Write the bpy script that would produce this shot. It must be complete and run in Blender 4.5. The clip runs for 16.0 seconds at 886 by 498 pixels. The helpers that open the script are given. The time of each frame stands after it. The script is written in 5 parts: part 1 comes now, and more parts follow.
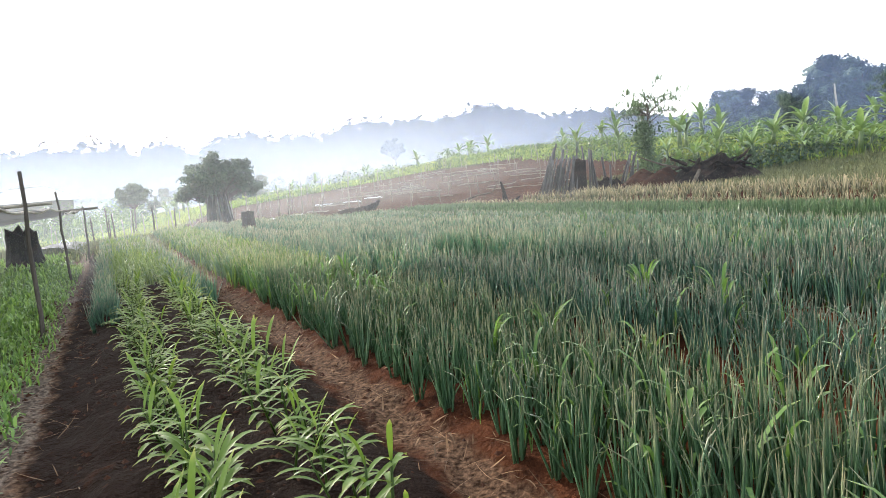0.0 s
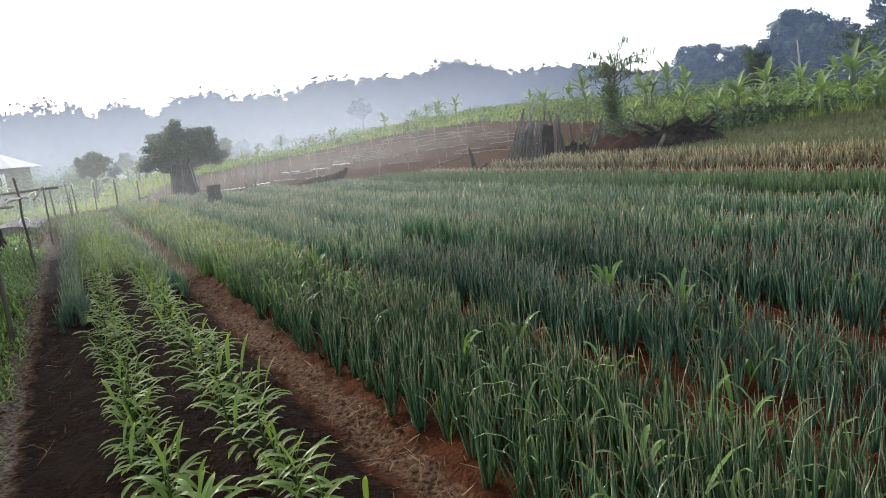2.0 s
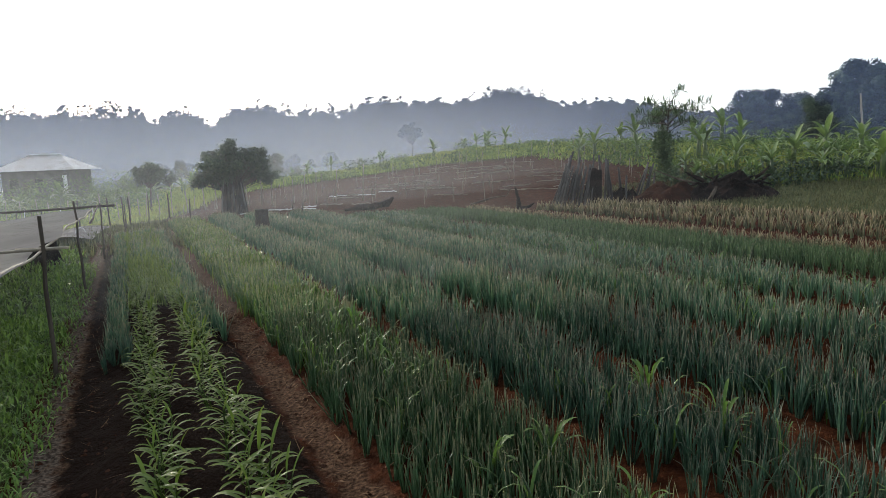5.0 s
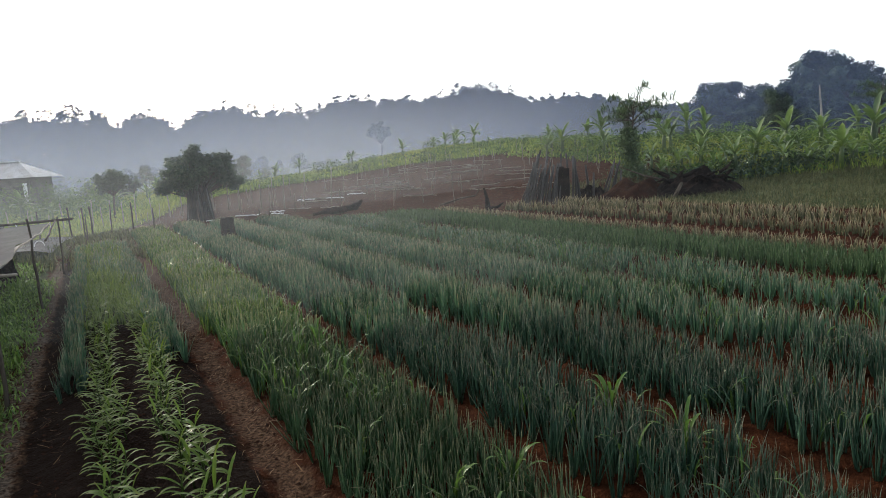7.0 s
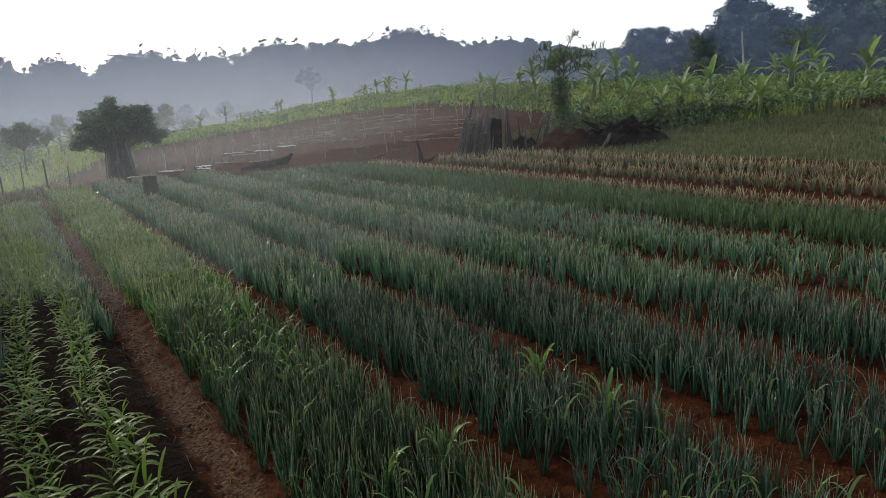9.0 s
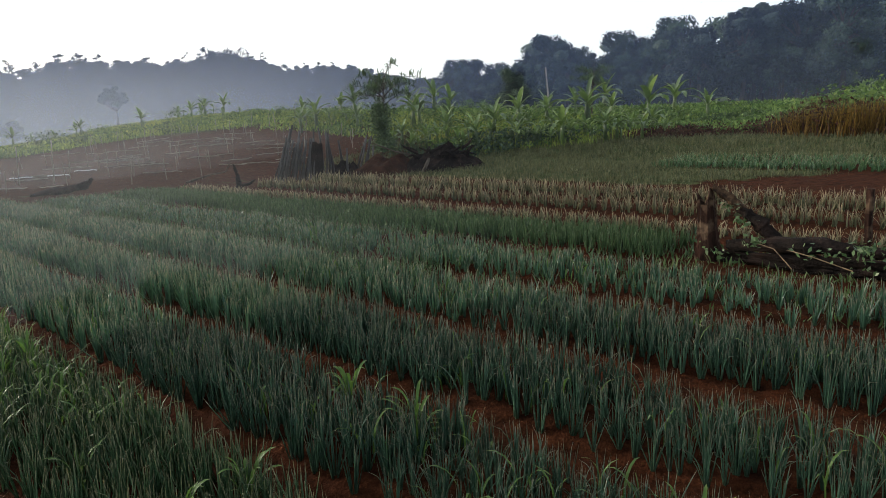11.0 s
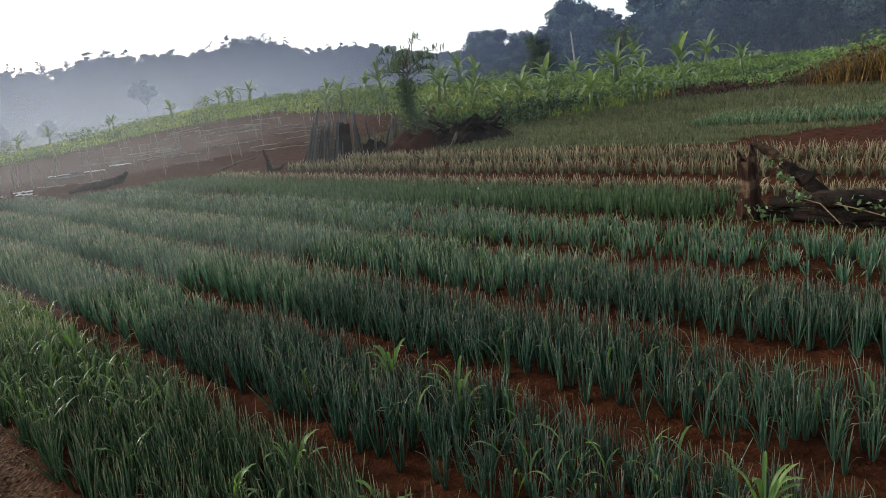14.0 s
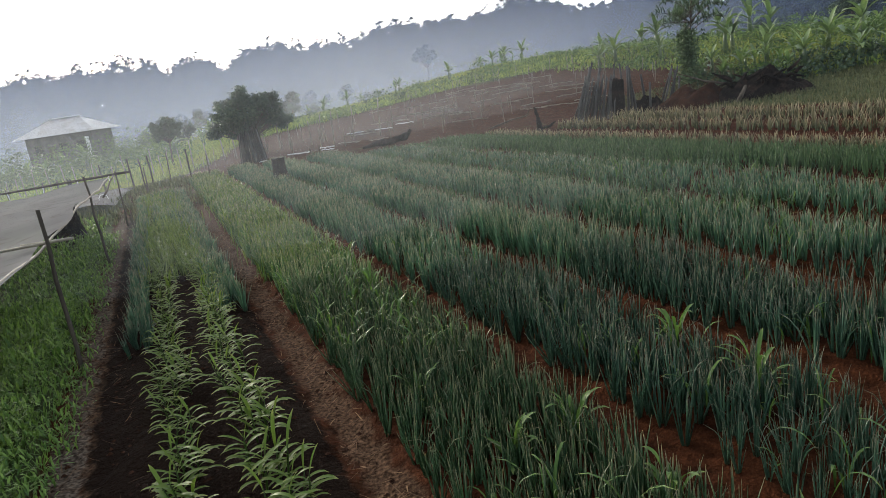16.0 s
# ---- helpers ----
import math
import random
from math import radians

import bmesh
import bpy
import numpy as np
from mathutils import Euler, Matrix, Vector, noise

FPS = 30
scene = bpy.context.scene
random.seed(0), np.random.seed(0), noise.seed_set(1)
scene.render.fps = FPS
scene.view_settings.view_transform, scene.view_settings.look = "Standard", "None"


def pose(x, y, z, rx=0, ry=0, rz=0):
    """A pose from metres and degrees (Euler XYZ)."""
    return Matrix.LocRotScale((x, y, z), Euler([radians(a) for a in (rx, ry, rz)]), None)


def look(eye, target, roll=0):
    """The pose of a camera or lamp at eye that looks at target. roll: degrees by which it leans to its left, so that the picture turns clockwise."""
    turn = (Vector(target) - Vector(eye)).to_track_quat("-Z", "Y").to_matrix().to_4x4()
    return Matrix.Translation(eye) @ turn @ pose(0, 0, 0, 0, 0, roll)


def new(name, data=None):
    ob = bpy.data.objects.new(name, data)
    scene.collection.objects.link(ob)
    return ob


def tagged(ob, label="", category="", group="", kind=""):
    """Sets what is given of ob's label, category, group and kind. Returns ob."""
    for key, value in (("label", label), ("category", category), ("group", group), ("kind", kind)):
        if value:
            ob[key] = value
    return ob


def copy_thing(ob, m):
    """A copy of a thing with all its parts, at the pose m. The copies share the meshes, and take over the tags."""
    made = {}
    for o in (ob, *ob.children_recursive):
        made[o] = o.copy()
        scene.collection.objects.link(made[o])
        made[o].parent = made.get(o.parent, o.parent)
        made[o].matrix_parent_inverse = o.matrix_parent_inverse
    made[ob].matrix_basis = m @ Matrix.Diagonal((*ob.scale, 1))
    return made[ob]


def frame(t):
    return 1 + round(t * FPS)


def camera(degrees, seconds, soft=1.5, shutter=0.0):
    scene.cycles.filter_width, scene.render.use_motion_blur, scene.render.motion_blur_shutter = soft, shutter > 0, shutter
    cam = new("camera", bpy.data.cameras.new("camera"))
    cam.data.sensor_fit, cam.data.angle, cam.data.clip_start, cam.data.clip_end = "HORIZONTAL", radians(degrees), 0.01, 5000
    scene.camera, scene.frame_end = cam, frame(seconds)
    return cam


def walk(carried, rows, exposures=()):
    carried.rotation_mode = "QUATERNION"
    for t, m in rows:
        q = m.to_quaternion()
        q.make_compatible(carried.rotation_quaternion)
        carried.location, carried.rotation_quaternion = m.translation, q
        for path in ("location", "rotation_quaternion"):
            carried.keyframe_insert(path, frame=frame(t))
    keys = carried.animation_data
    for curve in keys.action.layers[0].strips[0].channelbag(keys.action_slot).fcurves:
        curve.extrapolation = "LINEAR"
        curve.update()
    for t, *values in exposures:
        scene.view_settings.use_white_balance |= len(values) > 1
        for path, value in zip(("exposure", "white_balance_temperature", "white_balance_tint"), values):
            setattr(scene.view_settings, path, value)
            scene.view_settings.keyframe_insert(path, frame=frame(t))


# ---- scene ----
cam = camera(66.8, 16.0, soft=0.65)
PATH = [
    (0, (0.052, 0.043, 0.959), (0.009, 2.031, 0.748), -5.2),
    (0.5, (0.066, 0.036, 1.035), (0.006, 2.01, 0.721), -7.5),
    (1, (0.075, 0.034, 1.107), (-0.005, 2.005, 0.777), -7.8),
    (1.5, (0.08, 0.007, 1.149), (-0.041, 1.984, 0.872), -6.3),
    (2, (0.084, 0.008, 1.24), (0.118, 1.978, 0.899), -6.0),
    (2.5, (0.103, 0.014, 1.287), (0.053, 1.991, 0.988), -7.6),
    (3, (0.105, 0.036, 1.386), (0.118, 2.018, 1.118), -5.1),
    (3.5, (0.048, 0.011, 1.506), (0.029, 2.003, 1.333), -2.6),
    (4, (0.058, 0.052, 1.539), (-0.001, 2.038, 1.318), -1.7),
    (4.2, (0.067, 0.044, 1.552), (-0.016, 2.028, 1.318), -2.2),
    (6.3, (0.137, 0.134, 1.614), (0.111, 2.115, 1.341), -2.4),
    (6.5, (0.108, 0.122, 1.645), (0.139, 2.104, 1.378), -2.0),
    (7, (0.189, 0.153, 1.698), (0.189, 2.134, 1.424), -3.5),
    (7.5, (0.251, 0.181, 1.778), (0.33, 2.146, 1.413), -3.6),
    (8, (0.255, 0.205, 1.834), (0.39, 2.153, 1.405), -4.0),
    (8.2, (0.226, 0.209, 1.846), (0.368, 2.153, 1.395), -3.8),
    (10.3, (0.27, 0.131, 1.903), (0.68, 2.057, 1.549), -3.8),
    (10.5, (0.276, 0.139, 1.892), (0.758, 2.051, 1.555), -3.3),
    (11, (0.36, 0.139, 1.833), (1.036, 1.979, 1.438), -2.6),
    (11.5, (0.416, 0.135, 1.844), (1.402, 1.814, 1.388), -2.6),
    (12, (0.471, 0.088, 1.837), (1.692, 1.606, 1.385), -3.4),
    (12.5, (0.516, 0.08, 1.826), (1.796, 1.539, 1.344), -4.6),
    (13, (0.491, 0.089, 1.838), (1.759, 1.568, 1.386), -5.0),
    (13.5, (0.378, 0.141, 1.841), (1.291, 1.874, 1.433), -5.8),
    (14, (0.378, 0.219, 1.807), (0.951, 2.079, 1.347), -6.3),
    (14.5, (0.322, 0.271, 1.796), (0.571, 2.195, 1.311), -7.2),
    (15, (0.298, 0.31, 1.784), (0.339, 2.251, 1.302), -9.0),
    (15.5, (0.284, 0.335, 1.768), (0.208, 2.278, 1.301), -9.3),
    (16, (0.244, 0.344, 1.758), (0.056, 2.277, 1.28), -8.3),
]
EXPOSURES = [(0.0, 1.2), (0.5, 0.46), (1.0, 0.46), (1.5, 0.46), (2.5, 0.6), (3.0, 0.54), (3.5, 0.2), (4.0, -0.18), (6.5, -0.23), (7.0, -0.25), (8.0, -0.3), (11.0, -0.4), (11.5, -0.45), (12.0, -0.45), (12.5, -0.14), (13.5, -0.12), (14.5, -0.1), (16.0, -0.05)]
walk(cam, [(t, look(eye, target, roll)) for t, eye, target, roll in PATH], EXPOSURES)

# ---- world, sun, exposure ----
SUN_AZ, SUN_EL = radians(-46), radians(17)
world = bpy.data.worlds.new("sky")
scene.world = world
world.use_nodes = True
wn, wl = world.node_tree.nodes, world.node_tree.links
sky = wn.new("ShaderNodeTexSky")
sky.sky_type = "NISHITA"
sky.sun_disc = False
sky.sun_elevation, sky.sun_rotation = SUN_EL, SUN_AZ
sky.air_density, sky.dust_density, sky.ozone_density = 1.0, 3.0, 1.0
wn["Background"].inputs["Strength"].default_value = 0.3
haze = wn.new("ShaderNodeHueSaturation")
haze.inputs["Saturation"].default_value = 0.6
wl.new(sky.outputs[0], haze.inputs["Color"])
veil = wn.new("ShaderNodeMix")  # bright even haze all over the sky
veil.data_type, veil.blend_type = "RGBA", "ADD"
veil.inputs[0].default_value = 1.0
up = wn.new("ShaderNodeSeparateXYZ")
wl.new(wn.new("ShaderNodeTexCoord").outputs["Generated"], up.inputs[0])
thick = wn.new("ShaderNodeValToRGB")  # the haze thins out towards the zenith
thick.color_ramp.elements[0].position, thick.color_ramp.elements[0].color = 0.0, (1.0, 1.0, 1.0, 1)
thick.color_ramp.elements[1].position, thick.color_ramp.elements[1].color = 0.8, (0.27, 0.3, 0.33, 1)
mid_sky = thick.color_ramp.elements.new(0.38)
mid_sky.color = (0.6, 0.63, 0.66, 1)
wl.new(up.outputs["Z"], thick.inputs[0])
haze_light = wn.new("ShaderNodeMix")
haze_light.data_type, haze_light.blend_type = "RGBA", "MULTIPLY"
haze_light.inputs[0].default_value, haze_light.inputs[7].default_value = 1.0, (2.85, 2.98, 3.3, 1)
wl.new(thick.outputs[0], haze_light.inputs[6])
wl.new(haze_light.outputs[2], veil.inputs[7])
wl.new(haze.outputs[0], veil.inputs[6])
wl.new(veil.outputs[2], wn["Background"].inputs["Color"])

sun = new("sun", bpy.data.lights.new("sun", "SUN"))
sun.data.energy, sun.data.angle, sun.data.color = 2.5, radians(8), (1.0, 0.92, 0.82)
sun.matrix_world = look((0, 0, 30), (-30 * math.sin(SUN_AZ), -30 * math.cos(SUN_AZ), 30 - 30 * math.tan(SUN_EL)))

# ---- layout: u runs across the beds, s along them ----
C, S = 0.888, 0.46


def xy(u, s):
    return C * u - S * s, S * u + C * s


def us(x, y):
    return C * x + S * y, -S * x + C * y


def smooth(a, b, x):
    t = np.clip((x - a) / (b - a), 0, 1)
    return t * t * (3 - 2 * t)


BEDS = [  # u0, u1, s0, s1, rise
    (-0.1, 0.82, -2.0, 17.0, 0.06),
    (1.18, 2.0, 0.3, 22.0, 0.05),
    (2.34, 3.0, 0.35, 22.0, 0.05),
    (3.42, 4.0, 0.2, 21.5, 0.05),
    (4.78, 5.45, 0.0, 21.0, 0.05),
    (6.22, 7.1, -0.5, 20.0, 0.04),
    (7.9, 8.9, 3.4, 20.0, 0.04),
    (9.3, 9.95, -1.4, 18.0, 0.05),
    (10.75, 11.5, -1.1, 16.5, 0.06),
    (12.25, 13.0, -1.3, 16.0, 0.06),
    (17.3, 19.6, -1.5, 8.0, 0.05),
]


def relief(x, y):
    """Height of the large land forms."""
    x, y = np.asarray(x, float), np.asarray(y, float)
    u, s = us(x, y)
    r = np.hypot(x, y) + 1e-6
    az = np.degrees(np.arctan2(x, y))
    rise = np.sin(np.clip((y - 23.5) / 33, 0, 1) * np.pi / 2)
    rise = np.where(rise > 0.6, 0.6 + 0.25 * (rise - 0.6), rise)
    z = 2.3 * np.exp(-((x - 4) / 15.5) ** 2) * rise * (1 - smooth(60, 120, r))
    z = z + 0.15 * smooth(12.8, 17, u) + 0.5 * smooth(18, 25, u) + 0.7 * smooth(25, 45, u) * (1 - smooth(62, 130, r) * 0.4)
    z = z - 0.9 * smooth(19, 33, s) * (1 - smooth(-2, 7, u)) - 0.6 * smooth(4, 12, -u) * smooth(6, 30, s)
    z = z + 10.5 * smooth(120, 235, r) * (1 - smooth(17, 26, az) * 0.5)
    return z


def bed_rise(u, s):
    z = np.zeros(np.broadcast(u, s).shape)
    for u0, u1, s0, s1, h in BEDS:
        z = z + h * smooth(u0 - 0.12, u0 + 0.1, u) * (1 - smooth(u1 - 0.1, u1 + 0.12, u)) * smooth(s0 - 0.15, s0 + 0.15, s) * (1 - smooth(s1 - 0.2, s1 + 0.2, s))
    return z


def ground_z(x, y):
    u, s = us(np.asarray(x, float), np.asarray(y, float))
    return relief(x, y) + bed_rise(u, s)


def gz(x, y):
    return float(ground_z(x, y))


# ---- materials ----
def node(nt, kind, **kw):
    n = nt.nodes.new(kind)
    for k, v in kw.items():
        n.inputs[k].default_value = v
    return n


def mix(nt, fac, a, b, mode="MIX"):
    n = nt.nodes.new("ShaderNodeMix")
    n.data_type, n.blend_type = "RGBA", mode
    for sock, v in ((n.inputs[0], fac), (n.inputs[6], a), (n.inputs[7], b)):
        if isinstance(v, bpy.types.NodeSocket):
            nt.links.new(v, sock)
        else:
            sock.default_value = v if isinstance(v, float) else (*v, 1)
    return n.outputs[2]


def ramp(nt, fac, stops):
    n = nt.nodes.new("ShaderNodeValToRGB")
    e = n.color_ramp.elements
    while len(e) < len(stops):
        e.new(0.5)
    for el, (p, c) in zip(e, stops):
        el.position, el.color = p, (*c, 1) if len(c) == 3 else c
    nt.links.new(fac, n.inputs[0])
    return n.outputs[0]


def grey(v):
    return (v, v, v)


def noise_at(nt, scale, detail=4.0, stretch=None, rough=0.55):
    co = nt.nodes.new("ShaderNodeTexCoord").outputs["Object"]
    if stretch:
        m = nt.nodes.new("ShaderNodeMapping")
        m.inputs["Scale"].default_value = stretch
        nt.links.new(co, m.inputs["Vector"])
        co = m.outputs[0]
    n = node(nt, "ShaderNodeTexNoise", Scale=scale, Detail=detail, Roughness=rough)
    nt.links.new(co, n.inputs["Vector"])
    return n.outputs["Fac"]


def blank(name):
    m = bpy.data.materials.new(name)
    m.use_nodes = True
    return m, m.node_tree, m.node_tree.nodes["Principled BSDF"]


def surface(name, dark, light, scale=6.0, fine=60.0, rough=0.85, bump=0.4, stretch=None, patch=None, patch_scale=1.5, metal=0.0, vary=0.0):
    """A plain material: two tones in grains of two sizes, patches of a third tone, fine relief."""
    m, nt, bsdf = blank(name)
    big, small = noise_at(nt, scale, 5.0, stretch), noise_at(nt, fine, 3.0, stretch)
    col = mix(nt, ramp(nt, big, [(0.3, grey(0)), (0.7, grey(1))]), dark, light)
    col = mix(nt, 0.35, col, ramp(nt, small, [(0.3, grey(0.25)), (0.7, grey(1))]), "MULTIPLY")
    if patch:
        col = mix(nt, ramp(nt, noise_at(nt, patch_scale, 3.0), [(0.5, grey(0)), (0.62, grey(0.9))]), col, patch)
    if vary:
        rnd = nt.nodes.new("ShaderNodeObjectInfo").outputs["Random"]
        col = mix(nt, vary, col, ramp(nt, rnd, [(0, grey(0.4)), (1, grey(1.0))]), "MULTIPLY")
    nt.links.new(col, bsdf.inputs["Base Color"])
    bsdf.inputs["Roughness"].default_value, bsdf.inputs["Metallic"].default_value = rough, metal
    bsdf.inputs["Specular IOR Level"].default_value = 0.06 if rough > 0.75 else 0.4
    b = node(nt, "ShaderNodeBump", Strength=bump, Distance=0.02)
    nt.links.new(small, b.inputs["Height"])
    nt.links.new(b.outputs[0], bsdf.inputs["Normal"])
    return m


def leafy(name, root, mid, tip, tones=((0.75, 0.8, 0.7), (1.15, 1.15, 1.0)), rough=0.5, through_light=0.35, tip_at=0.8, patch=None, patch_scale=0.6, gloss=0.12, vary=0.0):
    """Leaves: colour along the blade (attribute 'along'), a tone for each leaf, light through the blade."""
    m, nt, bsdf = blank(name)
    al = nt.nodes.new("ShaderNodeAttribute")
    al.attribute_name = "along"
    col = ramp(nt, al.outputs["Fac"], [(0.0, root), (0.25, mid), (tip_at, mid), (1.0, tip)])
    rnd = nt.nodes.new("ShaderNodeNewGeometry").outputs["Random Per Island"]
    col = mix(nt, 1.0, col, ramp(nt, rnd, [(0, tones[0]), (1, tones[1])]), "MULTIPLY")
    if patch:
        col = mix(nt, ramp(nt, noise_at(nt, patch_scale, 3.0), [(0.48, grey(0)), (0.66, grey(0.8))]), col, patch)
    if vary:
        own = nt.nodes.new("ShaderNodeObjectInfo").outputs["Random"]
        col = mix(nt, vary, col, ramp(nt, own, [(0, (0.45, 0.5, 0.6)), (0.5, (0.9, 1.0, 0.9)), (1, (1.5, 1.45, 1.1))]), "MULTIPLY")
    nt.links.new(col, bsdf.inputs["Base Color"])
    bsdf.inputs["Roughness"].default_value = rough
    bsdf.inputs["Specular IOR Level"].default_value = gloss
    tr = nt.nodes.new("ShaderNodeBsdfTranslucent")
    nt.links.new(mix(nt, 1.0, col, (1.0, 1.0, 0.75), "MULTIPLY"), tr.inputs["Color"])
    mx = node(nt, "ShaderNodeMixShader", Fac=through_light)
    nt.links.new(bsdf.outputs[0], mx.inputs[1])
    nt.links.new(tr.outputs[0], mx.inputs[2])
    nt.links.new(mx.outputs[0], nt.nodes["Material Output"].inputs["Surface"])
    return m


def ground_material():
    m, nt, bsdf = blank("ground")
    big, mid, fine = noise_at(nt, 0.9, 5.0), noise_at(nt, 7.0, 5.0), noise_at(nt, 45.0, 4.0)
    soil = mix(nt, ramp(nt, mid, [(0.3, grey(0)), (0.72, grey(1))]), (0.018, 0.006, 0.0024), (0.083, 0.0272, 0.0108))
    soil = mix(nt, ramp(nt, big, [(0.45, grey(0)), (0.7, grey(0.6))]), soil, (0.045, 0.017, 0.007))

    def mask(name, scale=9.0):
        a = nt.nodes.new("ShaderNodeAttribute")
        a.attribute_name = name
        k = nt.nodes.new("ShaderNodeMath")
        k.operation = "ADD"
        nt.links.new(a.outputs["Fac"], k.inputs[0])
        nt.links.new(noise_at(nt, scale, 5.0), k.inputs[1])
        return ramp(nt, k.outputs[0], [(0.75, grey(0)), (1.05, grey(1))])

    soil = mix(nt, mask("dark"), soil, (0.0105, 0.0052, 0.003))
    soil = mix(nt, mask("worn", 4.5), soil, mix(nt, ramp(nt, fine, [(0.35, grey(0)), (0.65, grey(1))]), (0.028, 0.014, 0.0075), (0.125, 0.072, 0.041)))
    soil = mix(nt, mask("dusty", 14.0), soil, mix(nt, ramp(nt, fine, [(0.35, grey(0)), (0.65, grey(1))]), (0.04, 0.029, 0.02), (0.165, 0.127, 0.094)))
    turf = mix(nt, ramp(nt, noise_at(nt, 1.3, 6.0), [(0.35, grey(0)), (0.65, grey(1))]), (0.04, 0.06, 0.02), (0.095, 0.11, 0.045))
    soil = mix(nt, mask("grass", 3.0), soil, turf)
    col = mix(nt, 0.5, soil, ramp(nt, fine, [(0.3, grey(0.35)), (0.65, grey(1))]), "MULTIPLY")
    nt.links.new(col, bsdf.inputs["Base Color"])
    bsdf.inputs["Roughness"].default_value = 0.95
    bsdf.inputs["Specular IOR Level"].default_value = 0.04
    b = node(nt, "ShaderNodeBump", Strength=0.8, Distance=0.03)
    nt.links.new(fine, b.inputs["Height"])
    b2 = node(nt, "ShaderNodeBump", Strength=0.6, Distance=0.08)
    nt.links.new(mid, b2.inputs["Height"])
    nt.links.new(b.outputs[0], b2.inputs["Normal"])
    nt.links.new(b2.outputs[0], bsdf.inputs["Normal"])
    return m


def haze_sheet_material(name, amount, top, scale, tone=(0.84, 0.89, 0.93)):
    """Sheet that imitates haze: mostly clear, scatters the light that falls on it, fades upwards and in drifts."""
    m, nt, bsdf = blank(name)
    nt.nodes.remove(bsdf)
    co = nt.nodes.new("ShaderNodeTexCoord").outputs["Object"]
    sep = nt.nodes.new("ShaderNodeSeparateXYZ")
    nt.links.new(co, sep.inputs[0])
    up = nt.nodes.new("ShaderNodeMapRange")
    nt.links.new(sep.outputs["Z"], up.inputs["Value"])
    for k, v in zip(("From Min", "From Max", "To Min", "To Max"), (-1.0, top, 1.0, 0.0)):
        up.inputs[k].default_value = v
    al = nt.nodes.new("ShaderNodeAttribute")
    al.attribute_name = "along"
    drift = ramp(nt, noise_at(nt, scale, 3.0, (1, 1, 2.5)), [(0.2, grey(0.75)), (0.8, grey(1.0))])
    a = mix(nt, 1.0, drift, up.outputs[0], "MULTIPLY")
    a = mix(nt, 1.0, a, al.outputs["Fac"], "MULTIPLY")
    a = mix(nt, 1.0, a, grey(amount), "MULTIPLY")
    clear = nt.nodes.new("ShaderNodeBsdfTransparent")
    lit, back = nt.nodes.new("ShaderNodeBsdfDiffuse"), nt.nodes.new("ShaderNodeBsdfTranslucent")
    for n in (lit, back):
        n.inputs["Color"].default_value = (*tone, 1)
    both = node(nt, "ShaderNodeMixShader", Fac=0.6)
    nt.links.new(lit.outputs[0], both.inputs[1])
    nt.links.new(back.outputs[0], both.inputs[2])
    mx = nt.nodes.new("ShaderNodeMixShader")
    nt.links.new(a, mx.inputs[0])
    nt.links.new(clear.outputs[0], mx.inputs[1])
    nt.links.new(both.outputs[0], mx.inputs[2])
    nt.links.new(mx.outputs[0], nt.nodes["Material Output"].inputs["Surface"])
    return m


def net_material():
    m, nt, bsdf = blank("shade_net")
    col = mix(nt, noise_at(nt, 1.4, 4.0), (0.13, 0.127, 0.124), (0.22, 0.213, 0.205))
    col = mix(nt, ramp(nt, noise_at(nt, 5.0, 4.0), [(0.55, grey(0)), (0.7, grey(0.5))]), col, (0.10, 0.085, 0.07))
    nt.links.new(col, bsdf.inputs["Base Color"])
    bsdf.inputs["Roughness"].default_value = 0.9
    bsdf.inputs["Specular IOR Level"].default_value = 0.05
    tr = nt.nodes.new("ShaderNodeBsdfTranslucent")
    nt.links.new(col, tr.inputs["Color"])
    clear = nt.nodes.new("ShaderNodeBsdfTransparent")
    m1, m2 = node(nt, "ShaderNodeMixShader", Fac=0.35), node(nt, "ShaderNodeMixShader", Fac=0.12)
    nt.links.new(bsdf.outputs[0], m1.inputs[1])
    nt.links.new(tr.outputs[0], m1.inputs[2])
    nt.links.new(m1.outputs[0], m2.inputs[1])
    nt.links.new(clear.outputs[0], m2.inputs[2])
    nt.links.new(m2.outputs[0], nt.nodes["Material Output"].inputs["Surface"])
    return m


GROUND = ground_material()
# dark green roots, which also put shade low between the blades into colour
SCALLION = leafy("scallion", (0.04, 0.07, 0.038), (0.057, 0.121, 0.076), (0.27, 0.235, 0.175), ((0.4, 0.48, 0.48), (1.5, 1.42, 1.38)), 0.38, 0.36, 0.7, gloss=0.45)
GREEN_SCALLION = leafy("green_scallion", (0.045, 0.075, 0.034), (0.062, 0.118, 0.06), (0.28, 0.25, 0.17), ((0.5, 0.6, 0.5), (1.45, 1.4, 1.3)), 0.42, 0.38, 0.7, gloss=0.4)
DRY_LEEK = leafy("dry_leek", (0.07, 0.085, 0.045), (0.125, 0.125, 0.075), (0.36, 0.295, 0.2), ((0.4, 0.46, 0.46), (1.35, 1.27, 1.2)), 0.6, 0.25, 0.42)
MAIZE = leafy("yellow_green_leaf", (0.08, 0.11, 0.03), (0.125, 0.175, 0.05), (0.24, 0.25, 0.095), ((0.45, 0.55, 0.45), (1.4, 1.35, 1.15)), 0.42, 0.35, 0.85, gloss=0.22)
GINGER = leafy("ginger_leaf", (0.05, 0.085, 0.016), (0.108, 0.168, 0.034), (0.29, 0.3, 0.1), ((0.3, 0.4, 0.3), (1.4, 1.32, 1.1)), 0.42, 0.36, 0.8, gloss=0.18)
